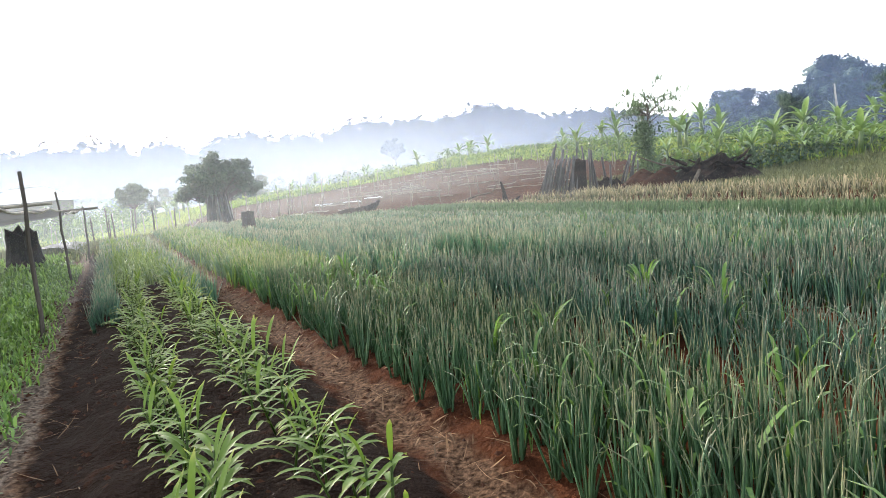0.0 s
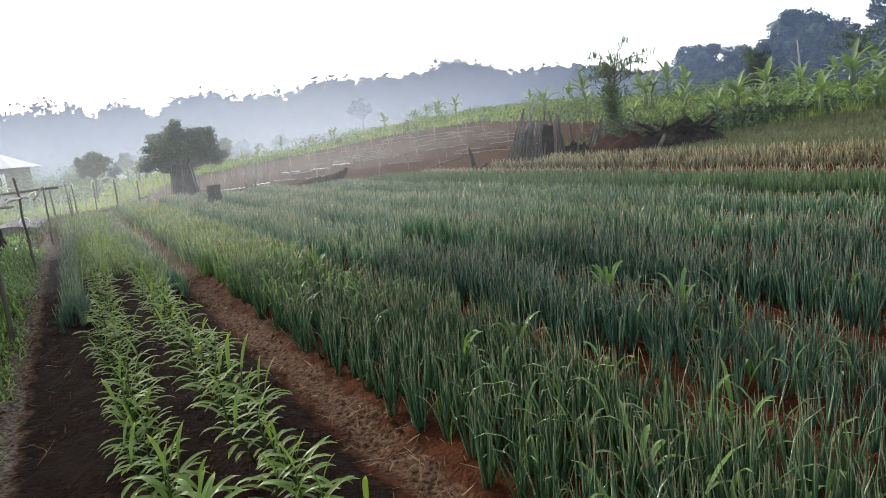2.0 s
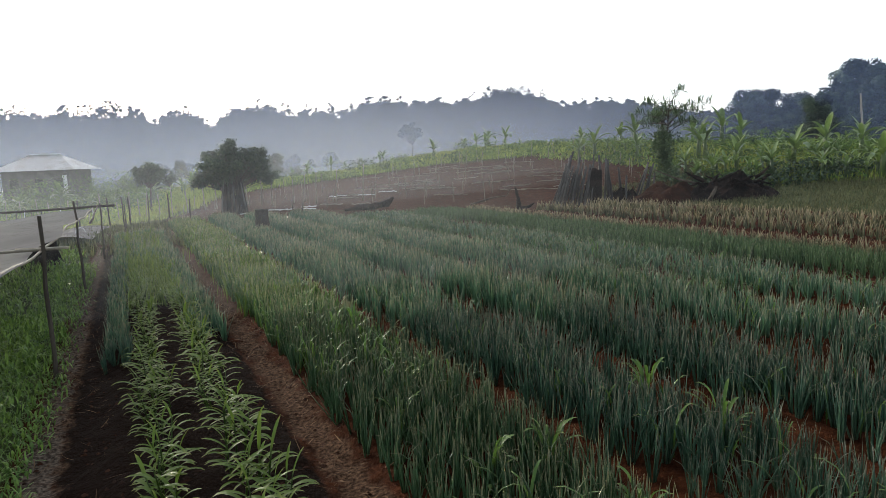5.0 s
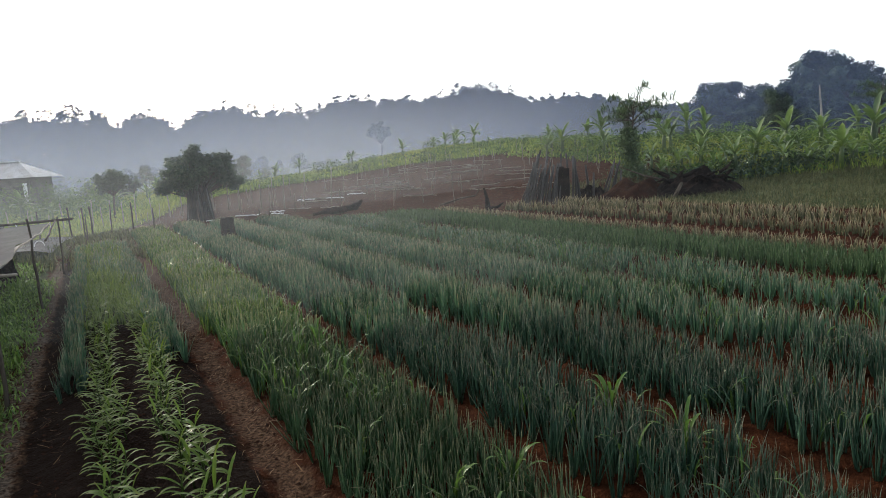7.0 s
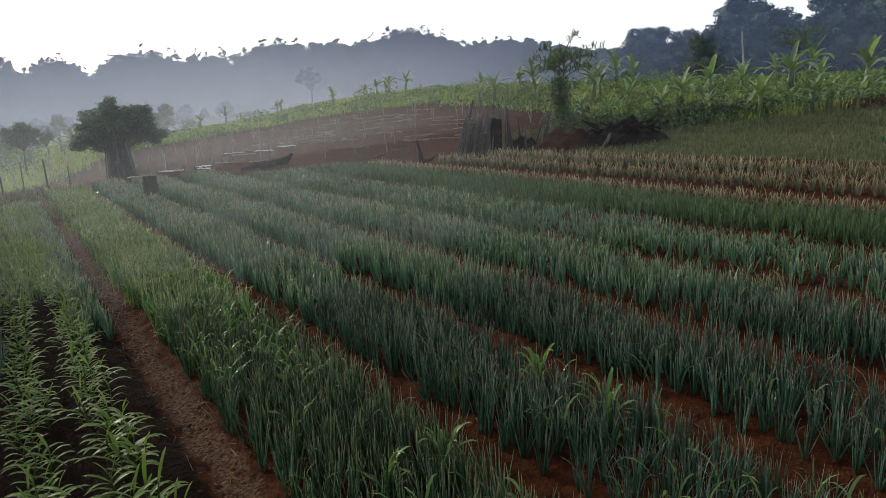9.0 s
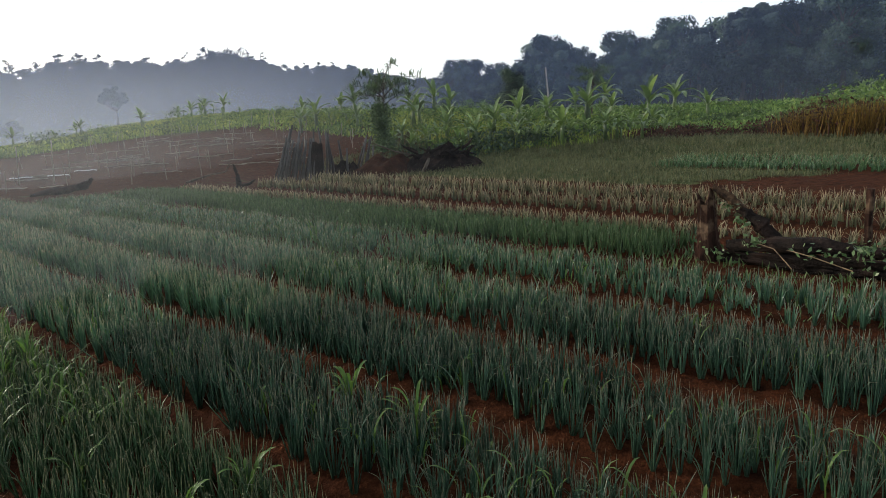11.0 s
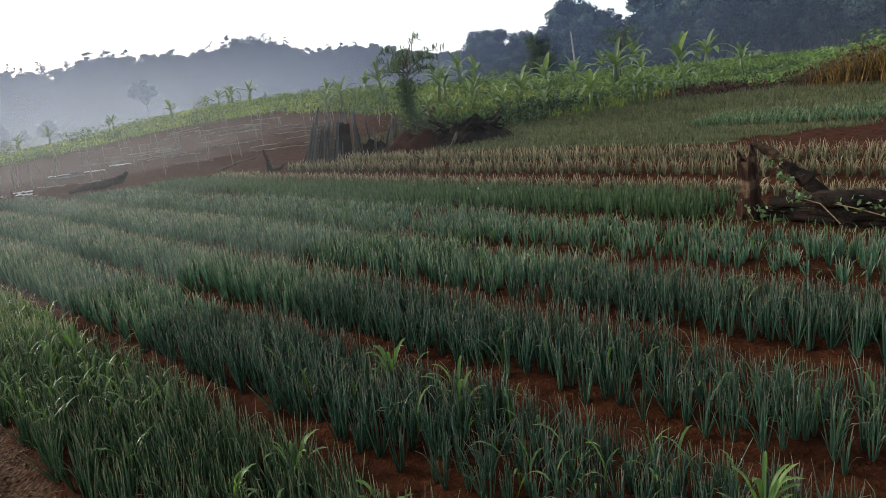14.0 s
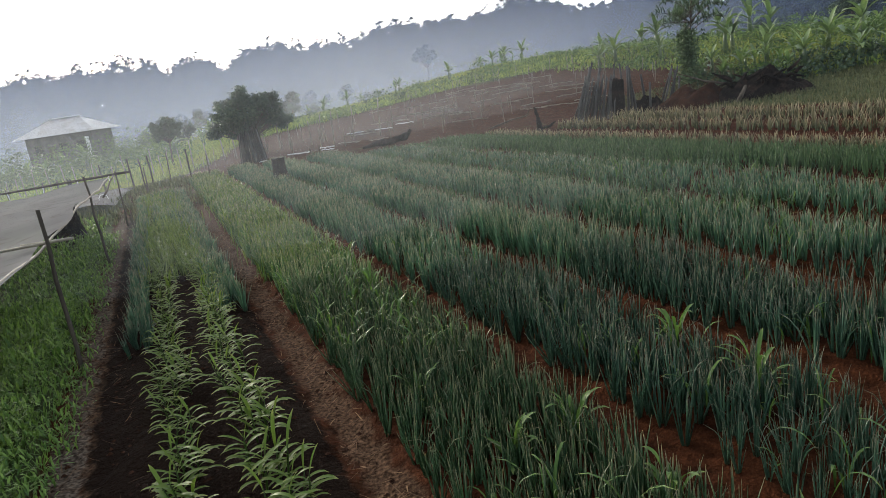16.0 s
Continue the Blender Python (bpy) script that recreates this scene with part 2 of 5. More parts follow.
WEED = leafy("weed", (0.07, 0.125, 0.028), (0.13, 0.22, 0.052), (0.25, 0.34, 0.12), ((0.4, 0.5, 0.4), (1.5, 1.4, 1.2)), 0.42, 0.38, gloss=0.3)
GRASS = leafy("grass", (0.08, 0.10, 0.05), (0.085, 0.13, 0.055), (0.2, 0.21, 0.12), ((0.6, 0.7, 0.6), (1.3, 1.2, 1.1)), 0.5, 0.3)
DARK_GRASS = leafy("dark_grass", (0.03, 0.06, 0.03), (0.052, 0.105, 0.05), (0.16, 0.21, 0.13), ((0.5, 0.6, 0.5), (1.4, 1.3, 1.2)), 0.45, 0.3, gloss=0.2)
FURROW = leafy("furrow_weed", (0.04, 0.07, 0.03), (0.06, 0.105, 0.05), (0.13, 0.15, 0.09), ((0.5, 0.55, 0.5), (1.35, 1.3, 1.2)), 0.5, 0.3, gloss=0.2)
OLIVE = leafy("olive_grass", (0.07, 0.075, 0.04), (0.11, 0.12, 0.065), (0.21, 0.2, 0.13), ((0.5, 0.55, 0.55), (1.35, 1.25, 1.15)), 0.6, 0.25)
YELLOW = leafy("yellow_grass", (0.1, 0.05, 0.02), (0.19, 0.12, 0.035), (0.28, 0.25, 0.08), ((0.4, 0.4, 0.4), (1.2, 1.15, 1.0)), 0.6, 0.35)
TUFT = leafy("tuft_grass", (0.065, 0.12, 0.03), (0.085, 0.155, 0.04), (0.2, 0.25, 0.09), ((0.7, 0.75, 0.7), (1.25, 1.2, 1.1)), 0.42, 0.4, gloss=0.2)
STRAW = leafy("straw", (0.10, 0.055, 0.03), (0.18, 0.11, 0.06), (0.3, 0.21, 0.13), ((0.35, 0.35, 0.35), (1.15, 1.1, 1.0)), 0.7, 0.15)
SLOPE = leafy("slope_grass", (0.12, 0.17, 0.045), (0.23, 0.3, 0.08), (0.4, 0.43, 0.14), ((0.45, 0.55, 0.5), (1.3, 1.2, 1.05)), 0.55, 0.4, patch=(0.27, 0.28, 0.07), patch_scale=0.12)
RED_WEED = leafy("red_weed", (0.05, 0.022, 0.018), (0.062, 0.03, 0.023), (0.08, 0.08, 0.035), ((0.45, 0.5, 0.5), (1.35, 1.2, 1.0)), 0.7, 0.2, 0.5)
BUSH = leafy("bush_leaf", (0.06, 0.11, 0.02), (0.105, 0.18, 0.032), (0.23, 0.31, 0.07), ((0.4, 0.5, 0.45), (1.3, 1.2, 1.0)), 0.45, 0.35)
BANANA = leafy("banana_leaf", (0.1, 0.14, 0.06), (0.155, 0.22, 0.09), (0.32, 0.38, 0.2), ((0.45, 0.55, 0.5), (1.4, 1.32, 1.25)), 0.35, 0.42, gloss=0.5, patch=(0.08, 0.13, 0.045), patch_scale=2.5, vary=0.6)
CITRUS = leafy("fruit_tree_leaf", (0.04, 0.06, 0.035), (0.055, 0.085, 0.05), (0.095, 0.135, 0.08), ((0.5, 0.6, 0.6), (1.35, 1.25, 1.15)), 0.5, 0.3, gloss=0.2)
FOREST = leafy("forest_leaf", (0.012, 0.021, 0.018), (0.034, 0.056, 0.04), (0.15, 0.19, 0.14), ((0.82, 0.84, 0.86), (1.15, 1.13, 1.1)), 0.6, 0.15, tip_at=0.55, gloss=0.12, vary=0.9)
HAZY = leafy("distant_leaf", (0.028, 0.046, 0.03), (0.04, 0.062, 0.04), (0.06, 0.088, 0.056), ((0.85, 0.86, 0.88), (1.1, 1.1, 1.08)), 0.8, 0.1, gloss=0.02)
# leaf tones lightened to imitate haze in front of the slender trees
FEATHER = leafy("feathery_leaf", (0.08, 0.115, 0.065), (0.1, 0.145, 0.08), (0.15, 0.2, 0.115), ((0.55, 0.6, 0.6), (1.3, 1.25, 1.2)), 0.5, 0.35)
# dark patch colour imitates the shaded gaps between shrubs
BANK = leafy("bank_leaf", (0.06, 0.1, 0.028), (0.13, 0.21, 0.06), (0.28, 0.34, 0.12), ((0.4, 0.5, 0.45), (1.3, 1.2, 1.05)), 0.55, 0.35, patch=(0.03, 0.05, 0.022), patch_scale=0.45, gloss=0.2)
VINE = leafy("vine_leaf", (0.06, 0.1, 0.045), (0.1, 0.16, 0.08), (0.22, 0.27, 0.17), ((0.5, 0.6, 0.5), (1.5, 1.4, 1.3)), 0.35, 0.3)
BARK = surface("bark", (0.05, 0.04, 0.03), (0.14, 0.11, 0.085), 5, 40, 0.9, 0.8, (1, 1, 0.2))
PALE_BARK = surface("pale_bark", (0.22, 0.2, 0.17), (0.4, 0.37, 0.32), 3, 30, 0.85, 0.4, (1, 1, 0.2))
CHAR = surface("charred_wood", (0.007, 0.006, 0.0055), (0.024, 0.018, 0.014), 7, 50, 0.85, 1.0, (1, 1, 1), (0.034, 0.022, 0.017), 3.0)
OLD_WOOD = surface("weathered_wood", (0.06, 0.05, 0.04), (0.16, 0.135, 0.105), 8, 70, 0.85, 0.6, (1, 1, 0.15), vary=0.5)
SPLIT_WOOD = surface("split_wood", (0.012, 0.008, 0.006), (0.15, 0.09, 0.05), 22, 90, 0.88, 1.0, (1, 1, 0.08), (0.018, 0.012, 0.009), 6.0)
SNAG_WOOD = surface("snag_wood", (0.008, 0.006, 0.005), (0.06, 0.028, 0.018), 9, 60, 0.88, 1.0, (1, 1, 0.12), (0.12, 0.08, 0.05), 5.0)
PLANK = surface("grey_plank", (0.03, 0.028, 0.026), (0.21, 0.2, 0.185), 6, 60, 0.85, 0.5, (1, 1, 0.12), vary=0.9)
STAKE = surface("bamboo_stake", (0.2, 0.17, 0.12), (0.36, 0.32, 0.24), 9, 60, 0.7, 0.3, (1, 1, 0.2), vary=0.4)
HEAP = surface("red_earth", (0.024, 0.011, 0.006), (0.062, 0.027, 0.015), 3, 40, 0.95, 0.9, None, (0.026, 0.015, 0.011), 2.0)
ROPE = surface("rope", (0.2, 0.13, 0.075), (0.36, 0.26, 0.16), 30, 200, 0.8, 0.5)
PLASTIC = surface("white_plastic", (0.6, 0.6, 0.58), (0.8, 0.8, 0.78), 3, 30, 0.45, 0.1)
RUBBER = surface("tyre_rubber", (0.02, 0.02, 0.02), (0.05, 0.045, 0.04), 8, 60, 0.7, 0.3)
ROOF = surface("zinc_roof", (0.6, 0.61, 0.62), (0.75, 0.76, 0.77), 1.2, 14, 0.35, 0.1, None, (0.5, 0.48, 0.46), 0.7, 0.5)
RENDER = surface("plaster", (0.08, 0.077, 0.072), (0.15, 0.14, 0.13), 1.5, 20, 0.9, 0.2)
GLOOM = surface("window_dark", (0.02, 0.022, 0.025), (0.04, 0.04, 0.045), 2, 20, 0.2, 0.05)
COVER = surface("row_cover_cloth", (0.22, 0.21, 0.2), (0.36, 0.34, 0.32), 3, 30, 0.8, 0.2)
NET = net_material()


# ---- mesh helpers ----
class Soup:
    """Gathers vertices and quads of many leaves in arrays."""

    def __init__(self):
        self.v, self.f, self.a, self.n = [], [], [], 0

    def add(self, verts, faces, along):
        self.v.append(verts.reshape(-1, 3))
        self.f.append(faces.reshape(-1, 4) + self.n)
        self.a.append(along.reshape(-1))
        self.n += len(self.v[-1])

    def mesh(self, name, material):
        v, f, a = np.concatenate(self.v), np.concatenate(self.f), np.concatenate(self.a)
        me = bpy.data.meshes.new(name)
        me.vertices.add(len(v))
        me.vertices.foreach_set("co", v.astype(np.float32).ravel())
        me.loops.add(f.size)
        me.loops.foreach_set("vertex_index", f.astype(np.int32).ravel())
        me.polygons.add(len(f))
        me.polygons.foreach_set("loop_start", np.arange(0, f.size, 4, dtype=np.int32))
        me.polygons.foreach_set("use_smooth", np.ones(len(f), bool))
        me.update(calc_edges=True)
        at = me.attributes.new("along", "FLOAT", "POINT")
        at.data.foreach_set("value", a.astype(np.float32))
        me.materials.append(material)
        me.validate()
        return me


rng = np.random.default_rng(7)


def rand(lo, hi, n=None):
    return rng.uniform(lo, hi, n)


def blades(soup, base, turn, length, width, lean, droop, segs=3, sides=2, shape="grass", fold=0.0, bend=1.3):
    """Adds one blade for each row of base. It leaves the ground at an angle lean from upright and bends by droop more up to its tip.
    sides 2: a flat blade, 3: a blade with a keel (fold) or, for the shape 'tube', a hollow leaf."""
    n = len(base)
    turn, length, width, lean, droop = (np.broadcast_to(a, n).astype(float) for a in (turn, length, width, lean, droop))
    h = np.stack([np.sin(turn), np.cos(turn), np.zeros(n)], 1)
    side = np.stack([np.cos(turn), -np.sin(turn), np.zeros(n)], 1)
    p, pts, norms = base.astype(float).copy(), [], []
    for k in range(segs + 1):
        th = lean + droop * (k / segs) ** bend
        d = np.sin(th)[:, None] * h + np.cos(th)[:, None] * np.array([0, 0, 1.0])
        pts.append(p.copy())
        norms.append(np.cos(th)[:, None] * h - np.sin(th)[:, None] * np.array([0, 0, 1.0]))
        p = p + d * (length / segs)[:, None]
    t = np.linspace(0, 1, segs + 1)
    prof = {"grass": 1 - 0.9 * t ** 2, "tube": 1 - 0.8 * t ** 1.5, "lance": 0.35 + 2.6 * t * (1 - t) ** 0.75, "broad": 0.2 + 3.4 * (t * (1 - t)) ** 0.8}[shape]
    prof = np.maximum(prof * (t < 0.999) + 0.05, 0.05)
    rows = []
    for k in range(segs + 1):
        w = (width * prof[k] / 2)[:, None]
        if shape == "tube":
            rows += [pts[k] - side * w - norms[k] * w * 0.5, pts[k] + side * w - norms[k] * w * 0.5, pts[k] + norms[k] * w]
        elif sides == 3:
            rows += [pts[k] - side * w - norms[k] * w * fold, pts[k] + norms[k] * 0, pts[k] + side * w - norms[k] * w * fold]
        else:
            rows += [pts[k] - side * w, pts[k] + side * w]
    m = 3 if (shape == "tube" or sides == 3) else 2
    v = np.stack(rows, 1)
    one = []
    for k in range(segs):
        for j in range(3 if shape == "tube" else m - 1):
            a, b = k * m + j, k * m + (j + 1) % m
            one.append((a, b, b + m, a + m))
    f = np.array(one)[None] + (np.arange(n) * (segs + 1) * m)[:, None, None]
    soup.add(v, f, np.broadcast_to(np.repeat(t, m), (n, (segs + 1) * m)))


def leaf_cloud(soup, centre, size, along=None, out=None, loose=0.55):
    """Small folded leaves, one at each place: turned at random, or (out) lying roughly square to the given directions."""
    n = len(centre)
    a = rng.normal(size=(n, 3))
    if out is not None:
        face = out / (np.linalg.norm(out, axis=1)[:, None] + 1e-6) + rng.normal(0, loose, (n, 3))
        a = np.cross(face, a)
    a /= np.linalg.norm(a, axis=1)[:, None]
    b = np.cross(a, rng.normal(size=(n, 3)) if out is None else face)
    b /= np.linalg.norm(b, axis=1)[:, None]
    c = np.cross(a, b)
    s = np.broadcast_to(size, n)[:, None] * rand(0.7, 1.3, (n, 1))
    v = np.stack([centre - a * s * 0.5, centre + b * s * 0.27 + c * s * 0.08, centre + a * s * 0.5, centre - b * s * 0.27 + c * s * 0.08], 1)
    f = np.arange(n * 4).reshape(n, 1, 4)
    soup.add(v, f, np.repeat(rand(0, 1, n) if along is None else along, 4))


def lump_points(n, centre, radius, inner=0.55):
    d = rng.normal(size=(n, 3))
    d /= np.linalg.norm(d, axis=1)[:, None]
    return np.asarray(centre) + d * np.asarray(radius) * rand(inner, 1.0, (n, 1))


def tube(bm, pts, radii, sides=8, rough=0.0, cap=True):
    """A limb through pts, tapering by radii, with uneven rings."""
    pts = [Vector(p) for p in pts]
    rings, ref = [], Vector((0.31, 0.9, 0.13))
    for i, p in enumerate(pts):
        d = (pts[min(i + 1, len(pts) - 1)] - pts[max(i - 1, 0)]).normalized()
        x = d.cross(ref).normalized()
        y = d.cross(x)
        ring = []
        for k in range(sides):
            a = 2 * math.pi * k / sides
            r = radii[i] * (1 + rough * random.uniform(-1, 1))
            ring.append(bm.verts.new(p + (x * math.cos(a) + y * math.sin(a)) * r))
        rings.append(ring)
    for r0, r1 in zip(rings, rings[1:]):
        for k in range(sides):
            f = bm.faces.new((r0[k], r0[(k + 1) % sides], r1[(k + 1) % sides], r1[k]))
            f.smooth = True
    if cap:
        bm.faces.new(rings[0][::-1])
        bm.faces.new(rings[-1])
    return rings


def box(bm, size, at=(0, 0, 0), turn=None, bevel=0.0):
    made = bmesh.ops.create_cube(bm, size=1.0)
    m = Matrix.Translation(at) @ (turn or Matrix()) @ Matrix.Diagonal((*size, 1))
    bmesh.ops.transform(bm, matrix=m, verts=made["verts"])
    if bevel:
        edges = {e for v in made["verts"] for e in v.link_edges}
        bmesh.ops.bevel(bm, geom=list(edges), offset=bevel, segments=1, affect="EDGES")


def finish(bm, name, material):
    bmesh.ops.recalc_face_normals(bm, faces=bm.faces)
    me = bpy.data.meshes.new(name)
    bm.to_mesh(me)
    bm.free()
    me.materials.append(material)
    return me


def part(name, data, material=None, parent=None, label=""):
    """One mesh object under a thing or a part."""
    if isinstance(data, bmesh.types.BMesh):
        data = finish(data, name, material)
    ob = new(name, data)
    ob.parent = parent
    return tagged(ob, label) if label else ob


def thing(name, label, category, group="", kind="", data=None, at=None):
    ob = new(name, data)
    if at is not None:
        ob.matrix_basis = at if isinstance(at, Matrix) else Matrix.Translation(at)
    return tagged(ob, label, category, group, kind)


def on_ground(x, y, rz=0.0, scale=1.0, sink=0.0):
    return Matrix.Translation((x, y, gz(x, y) - sink)) @ Matrix.Rotation(rz, 4, "Z") @ Matrix.Scale(scale, 4)


# ---- ground ----
def build_ground():
    def axis(lo, a, b, hi, step):
        fine = np.arange(a, b, step)
        out = b + np.cumsum(np.minimum(step * 1.13 ** np.arange(1, 200), 9.0))
        back = a - np.cumsum(np.minimum(step * 1.13 ** np.arange(1, 200), 9.0))
        return np.concatenate([[lo], back[back > lo][::-1], fine, out[out < hi], [hi]])

    ua, sa = axis(-900, -3.0, 8.5, 900, 0.055), axis(-500, -2.5, 9.0, 1100, 0.065)
    u, s = np.meshgrid(ua, sa, indexing="ij")
    x, y = xy(u, s)
    z = relief(x, y) + bed_rise(u, s)
    near = np.exp(-((np.hypot(x, y) / 14) ** 2))
    w = sum(a * np.sin(u * fu + s * fs + ph) for a, fu, fs, ph in ((0.006, 9.1, 3.7, 0), (0.006, -4.3, 8.3, 1), (0.005, 17, -11, 2), (0.004, 23, 19, 4)))
    z = z + w * near * 1.3 + rng.normal(0, 0.006, z.shape) * near
    # trodden hollow of the paths
    z = z - 0.02 * np.exp(-((u - 1.0) / 0.12) ** 2) * near - 0.015 * np.exp(-((u + 0.32) / 0.12) ** 2) * near
    me = bpy.data.meshes.new("ground")
    nu, ns = u.shape
    idx = np.arange(nu * ns).reshape(nu, ns)
    f = np.stack([idx[:-1, :-1], idx[1:, :-1], idx[1:, 1:], idx[:-1, 1:]], -1).reshape(-1, 4)
    me.vertices.add(nu * ns)
    me.vertices.foreach_set("co", np.stack([x, y, z], -1).astype(np.float32).ravel())
    me.loops.add(f.size)
    me.loops.foreach_set("vertex_index", f.astype(np.int32).ravel())
    me.polygons.add(len(f))
    me.polygons.foreach_set("loop_start", np.arange(0, f.size, 4, dtype=np.int32))
    me.polygons.foreach_set("use_smooth", np.ones(len(f), bool))
    me.update(calc_edges=True)
    band = lambda v, a, b, e: smooth(a - e, a + e, v) * (1 - smooth(b - e, b + e, v))
    worn = 0.5 * band(u, -0.54, -0.3, 0.06) * (s < 16) + 0.6 * band(u, 0.92, 1.13, 0.09) + 0.3 * band(s, -0.25, 0.15, 0.15) * band(u, 2.2, 7.0, 0.5)
    dark = 0.62 * band(u, -0.37, 0.9, 0.06) * (s < 16)
    r = np.hypot(x, y)
    plot = band(y, 22.6, 37 + 0.0 * x, 1.0) * band(x, -12, 9.5, 1.0) + smooth(12.7, 13.3, u) * (1 - smooth(-0.3, 0.3, u - 17.2 + 2.9 * smooth(3, 7, s)))
    grass = 0.62 * np.maximum.reduce([1 - smooth(-0.65, -0.5, u), smooth(14, 14.6, u), smooth(21.0, 23.0, y), smooth(4, 8, -s)])
    grass = grass * (1 - np.clip(plot, 0, 1)) * (1 - 0.75 * band(u, 17.2, 19.6, 0.2) * (1 - smooth(6, 8, s)))
    grass = grass * (1 - band(u, -9, -0.6, 1.0) * band(s, 14.5, 26, 1.0) * 0.15)
    patch = 0.3 * band(u, 2.4, 4.1, 0.3) * (1 - smooth(-0.5, -0.25, s)) * smooth(-3, -2, s)
    worn = np.maximum(worn, 0.24 * band(y, 22.6, 37, 1.0) * band(x, -12, 9.5, 1.0))
    for name, val in (("worn", worn), ("dark", dark), ("dusty", (0.46 + 0.1 * np.sin(s * 1.9 + np.sin(s * 4.3))) * band(u, -0.54, -0.33, 0.06) * (s < 16)), ("grass", np.maximum(grass, patch))):
        me.attributes.new(name, "FLOAT", "POINT").data.foreach_set("value", np.asarray(val, np.float32).ravel())
    me.materials.append(GROUND)
    return thing("ground", "red-brown farm soil with raised beds and grassy slopes", "ground", kind="structure", data=me)


build_ground()


# ---- crops ----
def scatter(u0, u1, s0, s1, du, ds, jitter=0.3, keep=None):
    """Places in lines along a bed."""
    uu, ss = np.meshgrid(np.arange(u0, u1 + 1e-6, du), np.arange(s0, s1, ds))
    u = uu.ravel() + rand(-jitter, jitter, uu.size) * du
    s = ss.ravel() + rand(-jitter, jitter, uu.size) * ds
    x, y = xy(u, s)
    ok = np.ones(len(x), bool) if keep is None else keep(u, s, x, y)
    return u[ok], s[ok], x[ok], y[ok]


def around(x, y, n, spread):
    """n leaf feet close round each place."""
    k = len(x) * n
    bx, by = np.repeat(x, n) + rng.normal(0, spread, k), np.repeat(y, n) + rng.normal(0, spread, k)
    return np.stack([bx, by, ground_z(bx, by) - 0.01], 1)


def scallion_leaves(soup, x, y, n, height, thick, segs, sides, lean=0.2, tube_shape=True):
    """Leaves that fan out from one foot; few of them reach the full height, and some hang over at the tip."""
    k = len(x) * n
    turn = rand(0, 6.283, k)
    bx, by = np.repeat(x, n) + 0.014 * np.sin(turn), np.repeat(y, n) + 0.014 * np.cos(turn)
    base = np.stack([bx, by, ground_z(bx, by) - 0.01], 1)
    height = height * (1 - 0.15 * smooth(8, 14, np.hypot(x, y)))
    own = rand(0.86, 1.1, len(x)) * (1 + 0.1 * np.sin(x * 2.3 + 1.4 * np.sin(y * 1.9)))
    h = np.repeat(height * own, n) * (0.58 + 0.44 * rand(0, 1, k))
    over = np.where(rand(0, 1, k) < 0.09, rand(0.9, 2.2, k), rng.normal(0.0, 0.14, k))
    blades(soup, base, turn, h, thick * rand(0.7, 1.3, k), np.abs(rng.normal(0, lean, k)), over, segs, sides, "tube" if tube_shape else "grass", bend=2.6)


def field_end(u, s, x, y):
    return (np.hypot(x + 4.75, y - 15.6) > 0.45) & (y < 20.5 + 0.8 * np.sin(x * 0.7)) & (y < 18 + np.clip((x + 9) * 1.2, 0, 6))


def clump_kind():
    """One scallion plant: every hollow leaf a part."""
    root = thing("scallion_clump", "upright blue-green scallion clump with dry tips", "scallion", "scallions at the bed ends")
    for i in range(random.randint(10, 13)):
        soup = Soup()
        a = random.uniform(0, 6.283)
        out = abs(random.gauss(0, 0.2))
        base = np.array([[0.012 * math.sin(a), 0.012 * math.cos(a), -0.01]])
        blades(soup, base, a, random.uniform(0.22, 0.46), random.uniform(0.0085, 0.0125), out, random.choice((0, 0, 0, 0, 0, 1.6)) + random.gauss(0.0, 0.12), 5, 3, "tube", bend=2.6)
        part("leaf", soup.mesh("leaf", SCALLION), None, root)
    return root


CLUMPS = [clump_kind() for v in range(9)]
clump_count = 0


def bed_of_scallions(name, label, u0, u1, s0, s1, height=0.335, dens=1.0, material=SCALLION, gaps=0.06, near_s=1.8):
    """The plants of one bed: those at its near end are things of their own, the rest one mesh."""
    global clump_count
    soup = Soup()
    thin = lambda u, s, x, y: field_end(u, s, x, y) & (rand(0, 1, len(u)) > gaps + 0.3 * (np.sin(s * 1.7 + u * 3) * np.sin(s * 0.61) > 0.65) + 0.14 * (1 - smooth(s0 + 0.2, s0 + 1.0, s)) * (near_s > 0))
    u, s, x, y = scatter(u0, u1, s0, s1, 0.1, 0.094 / dens, 0.38, thin)
    r = np.hypot(x, y)
    single = (s < s0 + near_s) & (r > 1.3) & (r < 5.5) & (material is SCALLION)
    for i in np.nonzero(single)[0]:
        if clump_count < 230:
            m = on_ground(x[i], y[i], random.uniform(0, 6.28), random.uniform(0.85, 1.1) * height / 0.42)
            if clump_count < len(CLUMPS):
                CLUMPS[clump_count].matrix_basis = m
            else:
                copy_thing(CLUMPS[clump_count % len(CLUMPS)], m)
            clump_count += 1
        else:
            single[i] = False
    for lo, hi, n, thick, segs, tubes in ((0, 6.0, 11, 0.0098, 5, True), (6.0, 10, 10, 0.0125, 4, False), (10, 40, 9, 0.0185, 3, False)):
        ok = (r >= lo) & (r < hi) & ~single & (r > 0.9)
        if ok.any():
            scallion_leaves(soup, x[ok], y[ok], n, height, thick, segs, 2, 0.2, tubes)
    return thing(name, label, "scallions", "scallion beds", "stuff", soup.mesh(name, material))


